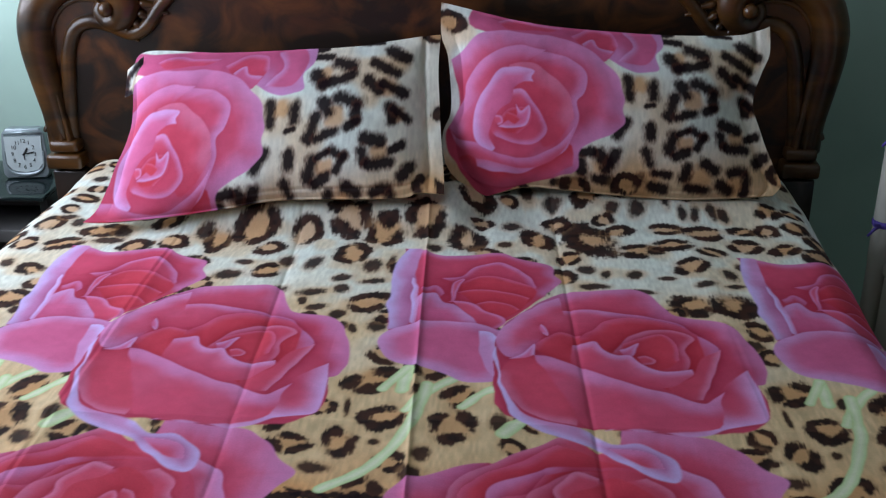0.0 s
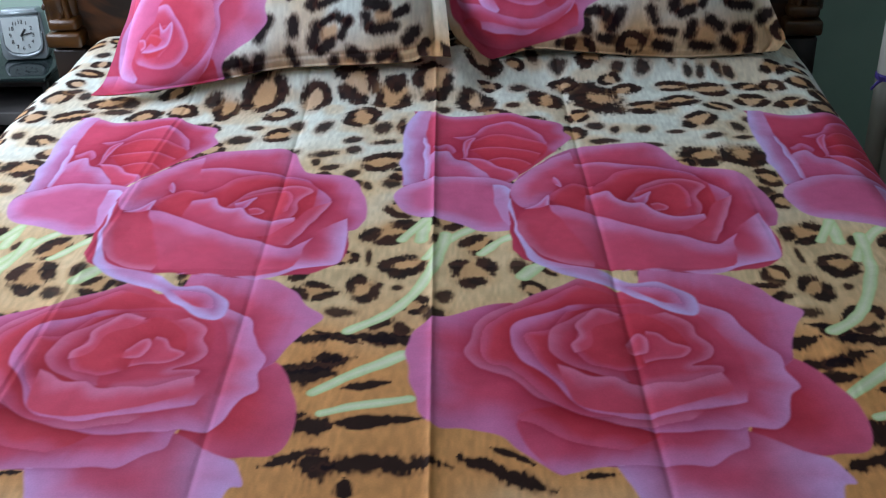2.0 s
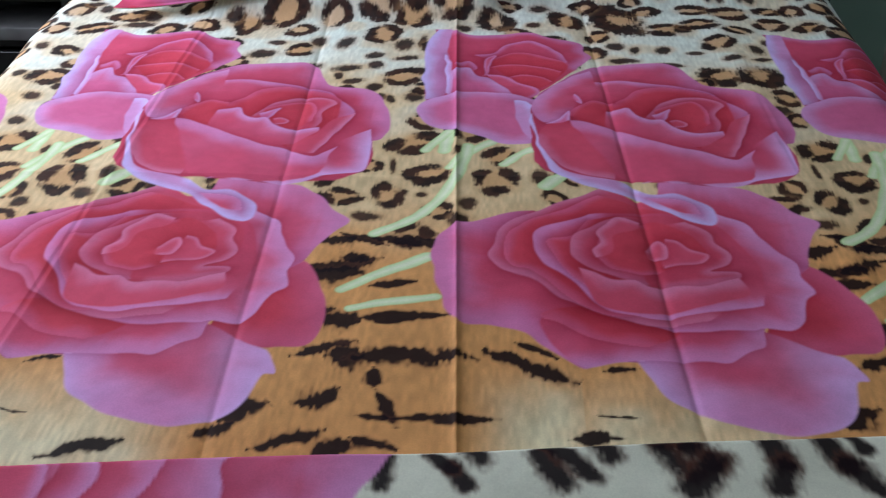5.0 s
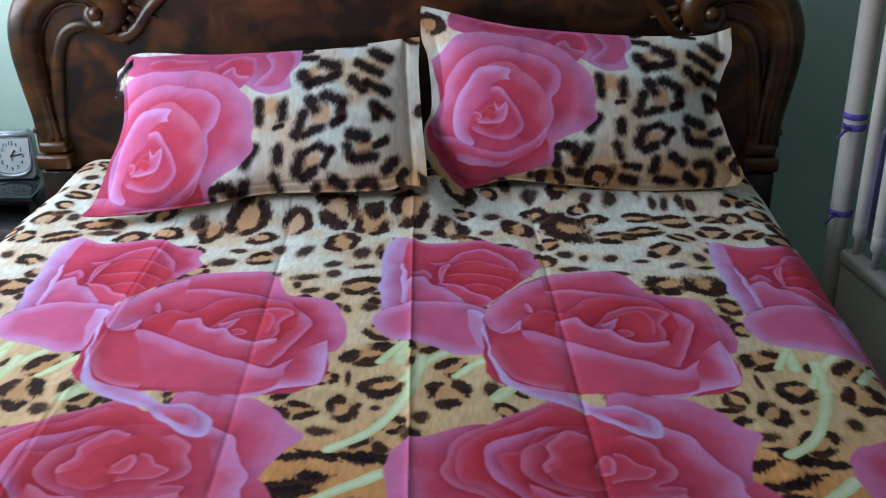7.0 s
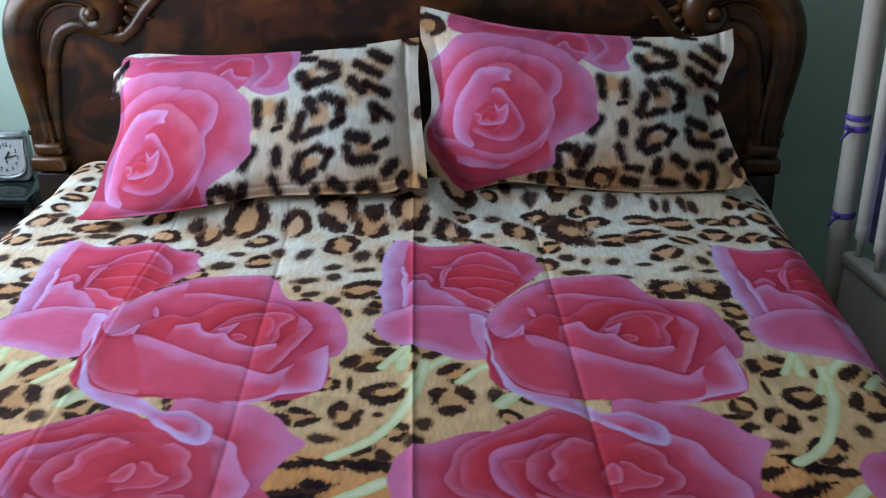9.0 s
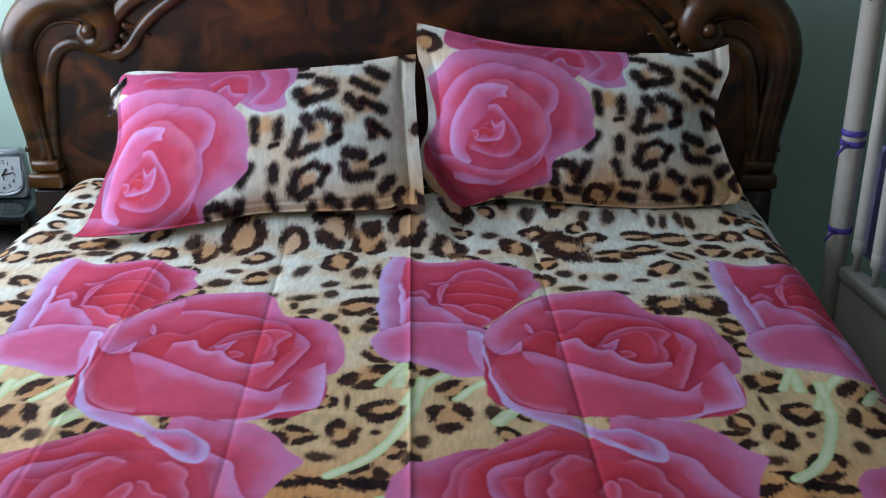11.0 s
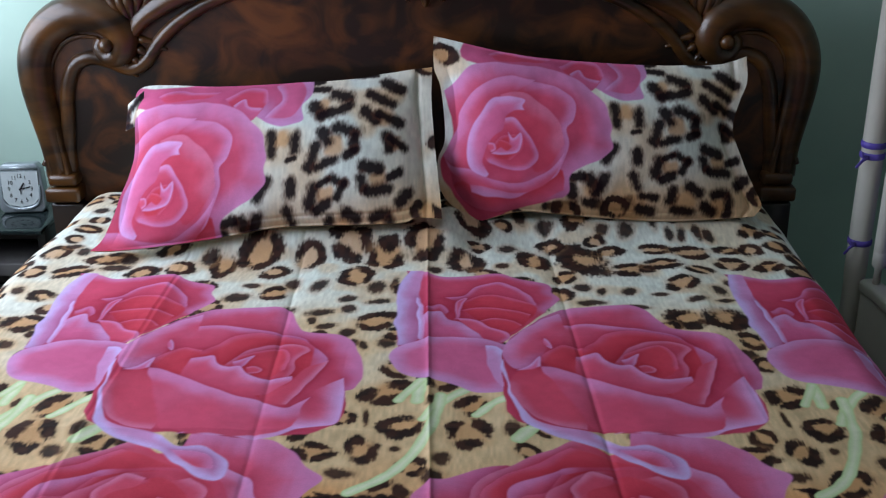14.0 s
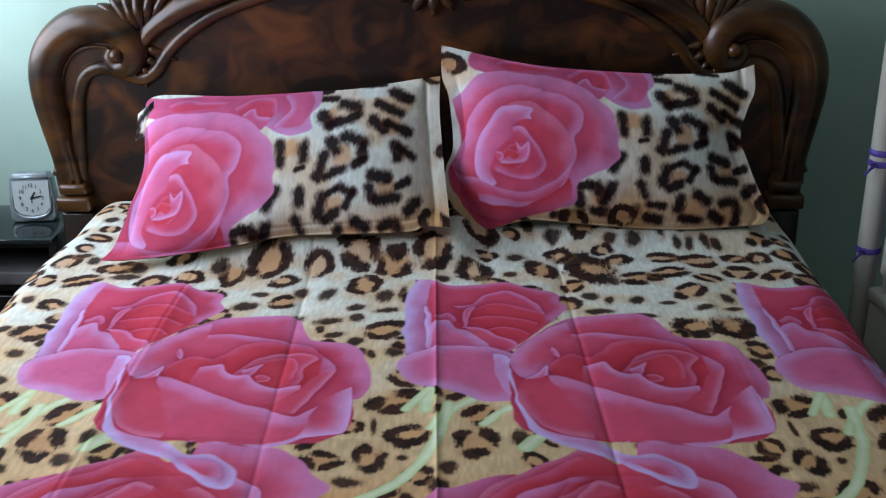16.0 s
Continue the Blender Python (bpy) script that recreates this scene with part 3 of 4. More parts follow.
def paint_rosette(x, y, col, cx, cy, w, h, seed, solid=False):
    """A leopard rosette: a tan heart in a broken dark ring with a hairy edge; solid: a dark blot."""
    idx = near(x, y, cx, cy, w, h)
    if not len(idx):
        return
    r = random.Random(seed)
    px, py = x[idx] - cx, y[idx] - cy
    lean = r.uniform(-0.35, 0.35)
    u, v = (px + lean * py * w / h) / (w / 2), py / (h / 2)
    hair = 0.6 * value_noise(px + cx, py + cy, 0.0028, seed % 97 + 5, 0.012) + 0.4 * value_noise(px + cx, py + cy, 0.006, seed % 79 + 5) - 0.5
    lump = value_noise(px + cx, py + cy, 0.022, seed % 89 + 3) - 0.5
    rad = np.hypot(u, v) + 0.30 * lump
    ang = np.arctan2(v, u)
    if solid:
        k = 0.97 * ease(1.08, 0.58, rad + 0.45 * hair)
    else:
        k = np.zeros(px.shape)
        count = r.choice((1, 2, 2, 3))
        start = r.uniform(0, 6.28)
        for n in range(count):
            mid = start + 6.283 * n / count + r.uniform(-0.2, 0.2)
            reach, thick = 3.1416 / count * r.uniform(0.80, 1.02), r.uniform(0.29, 0.42)
            turn = np.abs((ang - mid + 3.1416) % 6.2832 - 3.1416) / reach
            band = np.hypot(np.abs(rad - 0.76) / thick, np.maximum(turn - 0.35, 0) / 0.65) + 0.80 * hair
            k = np.maximum(k, ease(1.24, 0.66, band))
        heart = ((0.62 + 0.3 * r.random()) * ease(0.98, 0.55, rad))[:, None]
        col[idx] = col[idx] * (1 - heart) + HIDE_TAN * heart
    halo = (0.36 * ease(1.5, 0.85, rad))[:, None]
    col[idx] = col[idx] * (1 - halo) + (HIDE_TAN * 0.8 + HIDE_BROWN * 0.2) * halo
    k = (0.97 * k)[:, None]
    soft = ease(0.2, 0.8, value_noise(px + cx, py + cy, 0.012, seed % 71 + 2))[:, None]
    col[idx] = col[idx] * (1 - k) + (HIDE_DARK * soft + (0.7 * HIDE_DARK + 0.3 * HIDE_BROWN) * (1 - soft)) * k


def paint_stripe(x, y, col, x0, y0, x1, y1, w, seed, dark=HIDE_DARK):
    """A tiger or zebra stripe, thick in the middle, frayed across."""
    m = max(w * 3, 0.03)
    idx = near(x, y, (x0 + x1) / 2, (y0 + y1) / 2, abs(x1 - x0) / 2 + m, abs(y1 - y0) / 2 + m)
    if not len(idx):
        return
    px, py = x[idx], y[idx]
    ln = math.hypot(x1 - x0, y1 - y0)
    ux, uy = (x1 - x0) / ln, (y1 - y0) / ln
    t = ((px - x0) * ux + (py - y0) * uy) / ln
    d = -(px - x0) * uy + (py - y0) * ux + (value_noise(px, py, 0.03, seed % 83) - 0.5) * 0.016
    shape = np.clip(1 - (2 * t - 1) ** 4, 0, 1) * (0.45 + 0.9 * value_noise(px, py, 0.024, seed % 61 + 1))
    hair = (value_noise(px, py, 0.0035, seed % 53 + 2, 0.012) - 0.5) * 0.9 + (value_noise(px, py, 0.007, seed % 47) - 0.5) * 0.5
    k = (0.95 * ease(0.25, -0.15, np.abs(d) / w - shape - 0.8 * hair) * ((t > -0.1) & (t < 1.1)))[:, None]
    soft = (0.45 * ease(0.75, 0.0, np.abs(d) / w - shape - 0.8 * hair) * ((t > -0.1) & (t < 1.1)))[:, None]
    col[idx] = col[idx] * (1 - soft) + HIDE_BROWN * soft
    col[idx] = col[idx] * (1 - k) + dark * k


def paint_stroke(x, y, col, x0, y0, x1, y1, w, seed):
    """One dark mark of a leopard's coat: a rounded dab with a soft brown, hairy edge."""
    idx = near(x, y, (x0 + x1) / 2, (y0 + y1) / 2, abs(x1 - x0) / 2 + 2.9 * w, abs(y1 - y0) / 2 + 2.9 * w)
    if not len(idx):
        return
    px, py = x[idx], y[idx]
    ex, ey = x1 - x0, y1 - y0
    t = np.clip(((px - x0) * ex + (py - y0) * ey) / (ex * ex + ey * ey + 1e-12), 0, 1)
    d = np.hypot(px - x0 - t * ex, py - y0 - t * ey) / (1.05 * w)
    d = d + 0.55 * (value_noise(px + 3, py + 3, 0.016, seed % 83) - 0.5) + 0.55 * (value_noise(px + 3, py + 3, 0.0026, seed % 53 + 2, 0.007) - 0.5)
    k = (0.55 * ease(1.75, 1.0, d))[:, None]
    col[idx] = col[idx] * (1 - k) + HIDE_BROWN * k
    k = (0.95 * ease(1.30, 0.55, d))[:, None]
    col[idx] = col[idx] * (1 - k) + HIDE_DARK * k


def paint_stem(x, y, col, points, w):
    line = spline(np.array(points) / 1000, 6)
    for dx, dy in COPIES:
        sel = near(x, y, line[:, 0].mean() + dx, line[:, 1].mean() + dy, np.ptp(line[:, 0]) / 2 + 0.03, np.ptp(line[:, 1]) / 2 + 0.03)
        px, py = x[sel] - dx, y[sel] - dy
        best = np.full(px.shape, 1.0)
        for (x0, y0), (x1, y1) in zip(line, line[1:]):
            ex, ey = x1 - x0, y1 - y0
            t = np.clip(((px - x0) * ex + (py - y0) * ey) / (ex * ex + ey * ey), 0, 1)
            best = np.minimum(best, np.hypot(px - x0 - t * ex, py - y0 - t * ey))
        best = best + (value_noise(px, py, 0.02, 7) - 0.5) * 0.004
        k = ease(w, w - 0.003, best)[:, None]
        f = np.clip(best / w, 0, 1)[:, None]
        green = np.array(rgb(222, 226, 196)) * (1 - f) + np.array(rgb(184, 208, 142)) * f
        col[sel] = col[sel] * (1 - k) + green * k


def spread_print(x, y):
    """The bedspread's print at cloth places x, y."""
    cream, tan, orange = (np.array(rgb(*c)) for c in ((222, 226, 216), (214, 180, 134), (212, 150, 94)))
    # the cloth is pulled a little towards the window, more so near the foot
    x = x + ease(-0.02, -0.12, x) * (0.008 * ease(2.05, 1.95, y) + 0.020 * ease(1.32, 1.10, y))
    tile = (x + 0.5) % REPEAT - 0.5
    n1, n2 = value_noise(tile, y, 0.08, 1), value_noise(x, y, 0.028, 2)
    f1 = ease(2.12, 1.50, y + 0.30 * (n1 - 0.5))[:, None] * 0.92
    f2 = ease(1.40, 1.18, y + 0.16 * (n1 - 0.5))[:, None]
    haze = (0.50 * ease(0.5, 0.85, value_noise(tile, y, 0.05, 4)) * ease(1.5, 1.75, y))[:, None]
    col = cream * (1 - f1) + tan * f1
    col = col * (1 - haze) + tan * haze
    col = col * (1 - f2) + orange * f2
    pale = (ease(0.10, 0.0, np.abs(tile - 0.10)) * ease(1.02, 0.90, y) + ease(1.02, 0.85, y) * ease(0.16, 0.06, np.abs(tile + 0.40)))[:, None]
    pale = np.clip(pale * (0.6 + 0.6 * n2[:, None]), 0, 1)
    col = col * (1 - pale) + np.array(rgb(224, 208, 172)) * pale
    col *= (0.86 + 0.28 * value_noise(x, y, 0.004, 3, 0.016))[:, None]
    r = random.Random(5)
    hearts = TOP_ROSETTES + TOP_ROSETTES_EAST + SIDE_ROSETTES
    spots = [(a / 1000, b / 1000, c / 1000, d / 1000) for a, b, c, d in hearts + TOP_BLOTS + TOP_BLOTS_EAST + SIDE_BLOTS]
    extra = []
    low = [(a / 1000 + dx, b / 1000 + dy, c / 1000, d / 1000) for dx, dy in COPIES for a, b, c, d in ROSETTES + BLOTS]
    for _ in range(1500):
        cx, cy, s = r.uniform(-1.1, 0.98), r.uniform(1.28, 2.5), r.uniform(0.032, 0.064)
        if all(abs(cx - a) / (c / 2 + s / 2) + abs(cy - b) / (d / 2 + s * 0.6) > 1.22 for a, b, c, d in spots + low + extra):
            extra.append((cx, cy, s, s * 1.25))
    for n, (a, b, c, d) in enumerate(spots + extra):
        paint_rosette(x, y, col, a, b, c * 1.0, d * 0.92, 40 + n, solid=(len(hearts) <= n < len(spots)) or c < 0.038)
    for dx, dy in COPIES:
        for n, (a, b, c, d) in enumerate(ROSETTES + BLOTS):
            paint_rosette(x, y, col, a / 1000 + dx, b / 1000 + dy, c / 960, d / 1000, 640 + n, solid=n >= len(ROSETTES))
        for n, (a, b, c, d, w) in enumerate(STRIPES_UPPER + STRIPES_LOWER):
            paint_stripe(x, y, col, a / 1000 + dx, b / 1000 + dy, c / 1000 + dx, d / 1000 + dy, w / 1000, 9 + n)
    for pts, w in STEMS:
        paint_stem(x, y, col, pts, w)
    for rose in (ROSE_C, ROSE_B, ROSE_A):
        for dx, dy in COPIES:
            on = np.zeros(x.shape, bool)
            paint_rose(x, y, col, on, rose, dx, dy)
    return col


def case_print(x, y):
    """The pillowcase's print: one rose with a bud behind it, large rosettes beside it."""
    cream, tan = np.array(rgb(222, 227, 220)), np.array(rgb(212, 168, 116))
    n1 = value_noise(x + 3, y + 3, 0.06, 21)
    f = (0.75 * ease(0.16, 0.02, y + 0.08 * (n1 - 0.5)) + 0.55 * ease(0.45, 0.80, n1) + 0.25 * ease(0.50, 0.62, x))[:, None]
    f = np.clip(f, 0, 0.85)
    col = cream * (1 - f) + tan * f
    col *= (0.89 + 0.22 * value_noise(x + 3, y + 3, 0.004, 3, 0.016))[:, None]
    for n, (a, b, c) in enumerate(CASE_HEARTS):
        idx = near(x, y, a / 1000, b / 1000, 0.06, 0.06)
        rad = np.hypot(x[idx] - a / 1000, y[idx] - b / 1000) / (c / 1000) + 0.5 * (value_noise(x[idx] + 3, y[idx] + 3, 0.012, 150 + n) - 0.5)
        k = (0.8 * ease(1.35, 0.5, rad))[:, None]
        col[idx] = col[idx] * (1 - k) + HIDE_TAN * k
    for n, (a, b, c, d, w) in enumerate(CASE_STROKES_UPPER + CASE_STROKES_MIDDLE + CASE_STROKES_INNER + CASE_STROKES_LOWER):
        paint_stroke(x, y, col, a / 1000, b / 1000, c / 1000, d / 1000, w / 1000, 140 + n)
    for n, (a, b) in enumerate(((-0.032, 0.385), (0.67, 0.36), (0.70, 0.20), (0.66, 0.06), (-0.02, 0.50), (-0.06, 0.44), (0.24, 0.03), (0.34, 0.04), (0.12, 0.02))):
        paint_rosette(x, y, col, a, b, 0.06, 0.05, 240 + n)
    on = np.zeros(x.shape, bool)
    paint_rose(x, y, col, on, ROSE_D, dark=0.55)
    return col


def zebra_print(x, y):
    """The folded quilt's print: zebra stripes and a part of a rose."""
    col = np.array(rgb(224, 220, 202)) * (0.90 + 0.2 * value_noise(x + 3, y + 3, 0.07, 61))[:, None]
    for n, (a, b, c, d, w) in enumerate(ZEBRA):
        paint_stroke(x, y, col, a / 1000, b / 1000, c / 1000, d / 1000, w / 700, 300 + n)
    for k in range(5):
        paint_stripe(x, y, col, 0.50 + 0.11 * k, 0.88, 0.53 + 0.1 * k, 0.62, 0.014, 330 + k)
    on = np.zeros(x.shape, bool)
    paint_rose(x, y, col, on, ROSE_E)
    return col


def cloth_object(name, xyz, colours, rows, cols, thick=0.0):
    """One woven sheet as a grid of rows x cols, with its print."""
    me = bpy.data.meshes.new(name)
    i = np.arange(rows * cols).reshape(rows, cols)
    quads = np.stack((i[:-1, :-1], i[:-1, 1:], i[1:, 1:], i[1:, :-1]), axis=-1).reshape(-1, 4)
    me.vertices.add(rows * cols)
    me.vertices.foreach_set("co", xyz.astype(np.float32).ravel())
    me.loops.add(quads.size)
    me.loops.foreach_set("vertex_index", quads.astype(np.int32).ravel())
    me.polygons.add(len(quads))
    me.polygons.foreach_set("loop_start", np.arange(0, quads.size, 4, dtype=np.int32))
    me.polygons.foreach_set("loop_total", np.full(len(quads), 4, np.int32))
    me.polygons.foreach_set("use_smooth", np.ones(len(quads), bool))
    me.update(calc_edges=True)
    at = me.color_attributes.new("print", "FLOAT_COLOR", "POINT")
    at.data.foreach_set("color", np.c_[np.clip(colours, 0, 1), np.ones(len(colours))].astype(np.float32).ravel())
    me.materials.append(CLOTH)
    return new(name, me)


# ---- the room ----
X0, X1, Y0, Y1, TOP = -1.56, 4.0, -4.6, 2.77, 2.9


def slab(name, lo, hi, material, label, category):
    ob = mesh_object(name, box(lo, hi, 0.0), material, False)
    return tagged(ob, label, category, kind="structure")


slab("floor", (X0 - 0.2, Y0 - 0.2, -0.1), (X1 + 0.2, Y1 + 0.2, 0.0), FLOOR, "dark brown tiled bedroom floor in shade", "floor")
slab("ceiling", (X0 - 0.2, Y0 - 0.2, TOP), (X1 + 0.2, Y1 + 0.2, TOP + 0.1), CEILING, "plain white painted bedroom ceiling", "ceiling")
slab("wall_north", (X0 - 0.2, Y1, 0.0), (X1 + 0.2, Y1 + 0.15, TOP), WALL, "pale mint painted wall behind the headboard", "wall")
slab("wall_south", (X0 - 0.2, Y0 - 0.15, 0.0), (X1 + 0.2, Y0, TOP), WALL, "pale mint painted bedroom wall", "wall")
slab("wall_east", (X1, Y0, 0.0), (X1 + 0.15, Y1, TOP), WALL, "pale mint painted bedroom wall in shade", "wall")
west = tagged(new("wall_west"), "pale mint painted wall with a window opening", "wall", kind="structure")
WY0, WY1, WZ0, WZ1 = 1.05, 2.65, 0.9, 1.9
for lo, hi in (((X0 - 0.15, Y0, 0), (X0, WY0, TOP)), ((X0 - 0.15, WY1, 0), (X0, Y1, TOP)), ((X0 - 0.15, WY0, 0), (X0, WY1, WZ0)), ((X0 - 0.15, WY0, WZ1), (X0, WY1, TOP))):
    part("wall_section", box(lo, hi, 0.0), WALL, west, smooth=False)

# ---- the bed: carved headboard, side rails, legs ----
CX, HY = -0.092, 2.54
bed = thing("bed", (CX, HY, 0), "dark lacquered walnut bed with a carved scrolled headboard", "bed")
bed.scale, bed.rotation_euler = (1.008, 1, 1.012), (0, radians(-0.3), 0)


def mirrored(points, side):
    return [(side * u, z) for u, z in points]


OUTER = [(0.0, 1.115), (0.2, 1.10), (0.40, 1.06), (0.53, 1.02), (0.62, 0.985), (0.72, 0.995), (0.80, 0.975), (0.865, 0.93), (0.90, 0.86), (0.90, 0.79), (0.89, 0.70), (0.875, 0.62), (0.87, 0.53)]
half = [tuple(p) for p in spline(OUTER, 6)]
board = [(-u, z) for u, z in half[::-1]] + half[1:] + [(0.87, 0.20), (-0.87, 0.20)]
part("back_panel", plate(board, 0.0, 0.035), BURL, bed, "dark burl veneer panel, lacquered", False)
for s in (-1, 1):
    arm = spline([(0.858, 0.575), (0.858, 0.64), (0.870, 0.72), (0.879, 0.80), (0.872, 0.865), (0.845, 0.915), (0.80, 0.950), (0.755, 0.960), (0.708, 0.955), (0.674, 0.930), (0.664, 0.895), (0.680, 0.866), (0.706, 0.862), (0.722, 0.882), (0.714, 0.902)], 8)
    part("scroll_post", sweep(mirrored(arm, s), (0.030, 0.034, 0.040, 0.042, 0.043, 0.040, 0.034, 0.020, 0.013), 1.0, 16), WALNUT, bed, "carved walnut post ending in a scroll")
    ball = bmesh.new()
    bmesh.ops.create_uvsphere(ball, u_segments=16, v_segments=10, radius=0.017)
    bmesh.ops.translate(ball, vec=(s * 0.698, -0.028, 0.892), verts=ball.verts[:])
    part("scroll_eye", ball, WALNUT, bed)
    inner = spline([(0.826, 0.53), (0.828, 0.62), (0.818, 0.72), (0.808, 0.79), (0.785, 0.842), (0.745, 0.860), (0.70, 0.850), (0.655, 0.833), (0.618, 0.852), (0.585, 0.893), (0.549, 0.928), (0.499, 0.962), (0.45, 0.986), (0.38, 1.010), (0.257, 1.043), (0.12, 1.062), (0.0, 1.068)], 6)
    part("inner_moulding", sweep(mirrored(inner, s), (0.018, 0.017, 0.016, 0.015, 0.014), 0.9, 10), WALNUT, bed)
    rim = spline([(0.842, 0.70), (0.846, 0.80), (0.836, 0.853), (0.806, 0.893), (0.765, 0.908), (0.722, 0.905)], 6)
    part("groove_bead", sweep(mirrored(rim, s), (0.004, 0.007, 0.007, 0.004), 1.0, 8), WALNUT, bed)
    arch = spline([(0.655, 0.905), (0.615, 0.950), (0.565, 0.983), (0.50, 1.012), (0.42, 1.038), (0.25, 1.075), (0.12, 1.09), (0.0, 1.095)], 6)
    part("arch_moulding", sweep(mirrored(arch, s), (0.018, 0.026, 0.028, 0.026, 0.024), 1.0, 12, 0.10), WALNUT, bed)
    # acanthus leaves where post and arch meet
    for k, (u0, z0, u1, z1, u2, z2, r) in enumerate(((0.66, 0.93, 0.70, 0.985, 0.735, 1.004, 0.016), (0.652, 0.935, 0.682, 0.995, 0.705, 1.018, 0.016), (0.645, 0.94, 0.662, 1.0, 0.672, 1.035, 0.017),
                                                     (0.635, 0.945, 0.640, 1.01, 0.632, 1.052, 0.018), (0.625, 0.955, 0.612, 1.015, 0.592, 1.045, 0.016), (0.61, 0.965, 0.585, 1.012, 0.562, 1.03, 0.014))):
        leaf = spline([(u0, z0), (u1, z1), (u2, z2)], 6)
        part("acanthus_leaf", sweep(mirrored(leaf, s), (0.007, r, r * 0.8, 0.003), 1.5, 10), WALNUT, bed)
    for k, (u0, z0, u1, z1, r) in enumerate(((0.665, 0.855, 0.64, 0.815, 0.010), (0.645, 0.865, 0.612, 0.835, 0.011), (0.635, 0.885, 0.592, 0.862, 0.011), (0.632, 0.905, 0.578, 0.892, 0.010), (0.60, 0.885, 0.565, 0.878, 0.008))):
        leaf = spline([(u0, z0), ((u0 + u1) / 2 + 0.008, (z0 + z1) / 2), (u1, z1)], 5)
        part("carved_sprig", sweep(mirrored(leaf, s), (0.005, r, r * 0.7, 0.003), 1.6, 8), WALNUT, bed)
    # foot of the post: rings on a block
    lo, hi = sorted((s * 0.800, s * 0.884))
    part("post_block", box((lo, -0.048, 0.522), (hi, 0.03, 0.557), 0.008, 3), WALNUT, bed)
    lo, hi = sorted((s * 0.806, s * 0.876))
    part("post_collar", box((lo, -0.040, 0.560), (hi, 0.03, 0.588), 0.010, 3), WALNUT, bed)
    curl = spline([(0.872 + 0.012 * math.cos(a) * (1 - a / 9), 0.607 + 0.014 * math.sin(a) * (1 - a / 9)) for a in np.linspace(0, 7, 12)], 3)
    part("post_curl", sweep(mirrored(curl, s), (0.010, 0.008, 0.006), 2.6, 8), WALNUT, bed)
    for k in (0.832, 0.850, 0.868):
        rib = spline([(k - 0.004, 0.58), (k, 0.62), (k + 0.010, 0.69), (k + 0.014, 0.76)], 5)
        part("post_rib", sweep(mirrored(rib, s), (0.010, 0.009, 0.007, 0.003), 3.6, 8), WALNUT, bed)
    lo, hi = sorted((s * 0.80, s * 0.88))
    part("leg", box((lo, -0.03, 0.0), (hi, 0.045, 0.515), 0.006), DARKWOOD, bed)
    lo, hi = sorted((s * 0.70, s * 0.735))
    part("side_rail", box((lo, -2.16, 0.16), (hi, -0.03, 0.33), 0.006), DARKWOOD, bed)
    lo, hi = sorted((s * 0.66, s * 0.735))
    part("foot_leg", box((lo, -2.19, 0.0), (hi, -2.12, 0.16), 0.006), DARKWOOD, bed)
# carved shell hanging from the middle of the arch
for k in range(-4, 5):
    a = radians(k * 19)
    ln = 0.105 - 0.006 * abs(k)
    c = 0.027
    lobe = spline([(c + 0.012 * math.sin(a), 1.07), (c + ln * 0.55 * math.sin(a) * 1.2, 1.07 - ln * 0.5 * math.cos(a)), (c + ln * 1.35 * math.sin(a), 1.07 - ln * 0.95 * math.cos(a) + 0.010 * abs(k) / 4)], 6)
    part("shell_lobe", sweep([tuple(p) for p in lobe], (0.006, 0.013, 0.016, 0.005), 1.3, 10), WALNUT, bed)

mattress = mesh_object("mattress", box((-0.825, 0.42, 0.33), (0.685, 2.50, 0.538), 0.06, 4), MATTRESS)
tagged(mattress, "thick mattress hidden under the printed bedspread", "mattress")
part("slat_base", box((-0.70, -2.15, 0.30), (0.70, -0.03, 0.328), 0.003), DARKWOOD, bed)

# ---- the bedspread ----
SX, FLAT, BEND, SURF = -0.080, 0.738, 0.080, 0.550
# where each fold crosses y = 1.6, which way it stands, and its slant across the bed
FOLDS = ((-0.540, 1, 0.0), (-0.287, -1, 0.037), (-0.030, 1, 0.046), (0.226, -1, 0.055), (0.480, 1, 0.05))


def surface(x, y):
    """Relief of the top of the spread: the creases it was folded along, and soft rumples."""
    z = 0.0060 * (value_noise(x + 3, y + 3, 0.17, 201) - 0.5) + 0.0026 * (value_noise(x + 3, y + 3, 0.05, 202) - 0.5)
    for n, (fx, s, slant) in enumerate(FOLDS):
        drift = fx + slant * (1.6 - y) + 0.004 * (value_noise(y * 0 + 1, y + 3, 0.4, 210 + n) - 0.5)
        d = x - drift
        z = z + s * (0.0060, 0.0038, 0.0028, 0.0034, 0.0030)[n] * np.exp(-np.abs(d) / 0.022) * (0.6 + 0.8 * value_noise(y * 0, y + 3, 0.3, 220 + n))
        z = z - (0.0026, 0.0008, 0.0, 0.0010, 0.0010)[n] * np.exp(-(d / 0.004) ** 2)
        if n == 2:
            # the middle fold stands up as a sharp pinched ridge
            z = z + 0.0034 * np.exp(-np.abs(d) / 0.0036)
    d = y - 1.44 - 0.012 * x
    z = z + 0.0042 * np.exp(-np.abs(d) / 0.02)
    lift = np.exp(-((y - 2.20) / 0.10) ** 2)
    z = z + lift * 0.010 * (value_noise(x + 3, y + 3, 0.07, 230, 0.2) - 0.5)
    # the spread rides up against the two pillows
    z = z + 0.040 * ease(2.075, 2.165, y) * ease(-0.66, -0.40, x) * ease(0.06, -0.02, x)
    return z + 0.022 * ease(2.17, 2.275, y) * ease(-0.04, 0.04, x) * ease(0.68, 0.60, x)


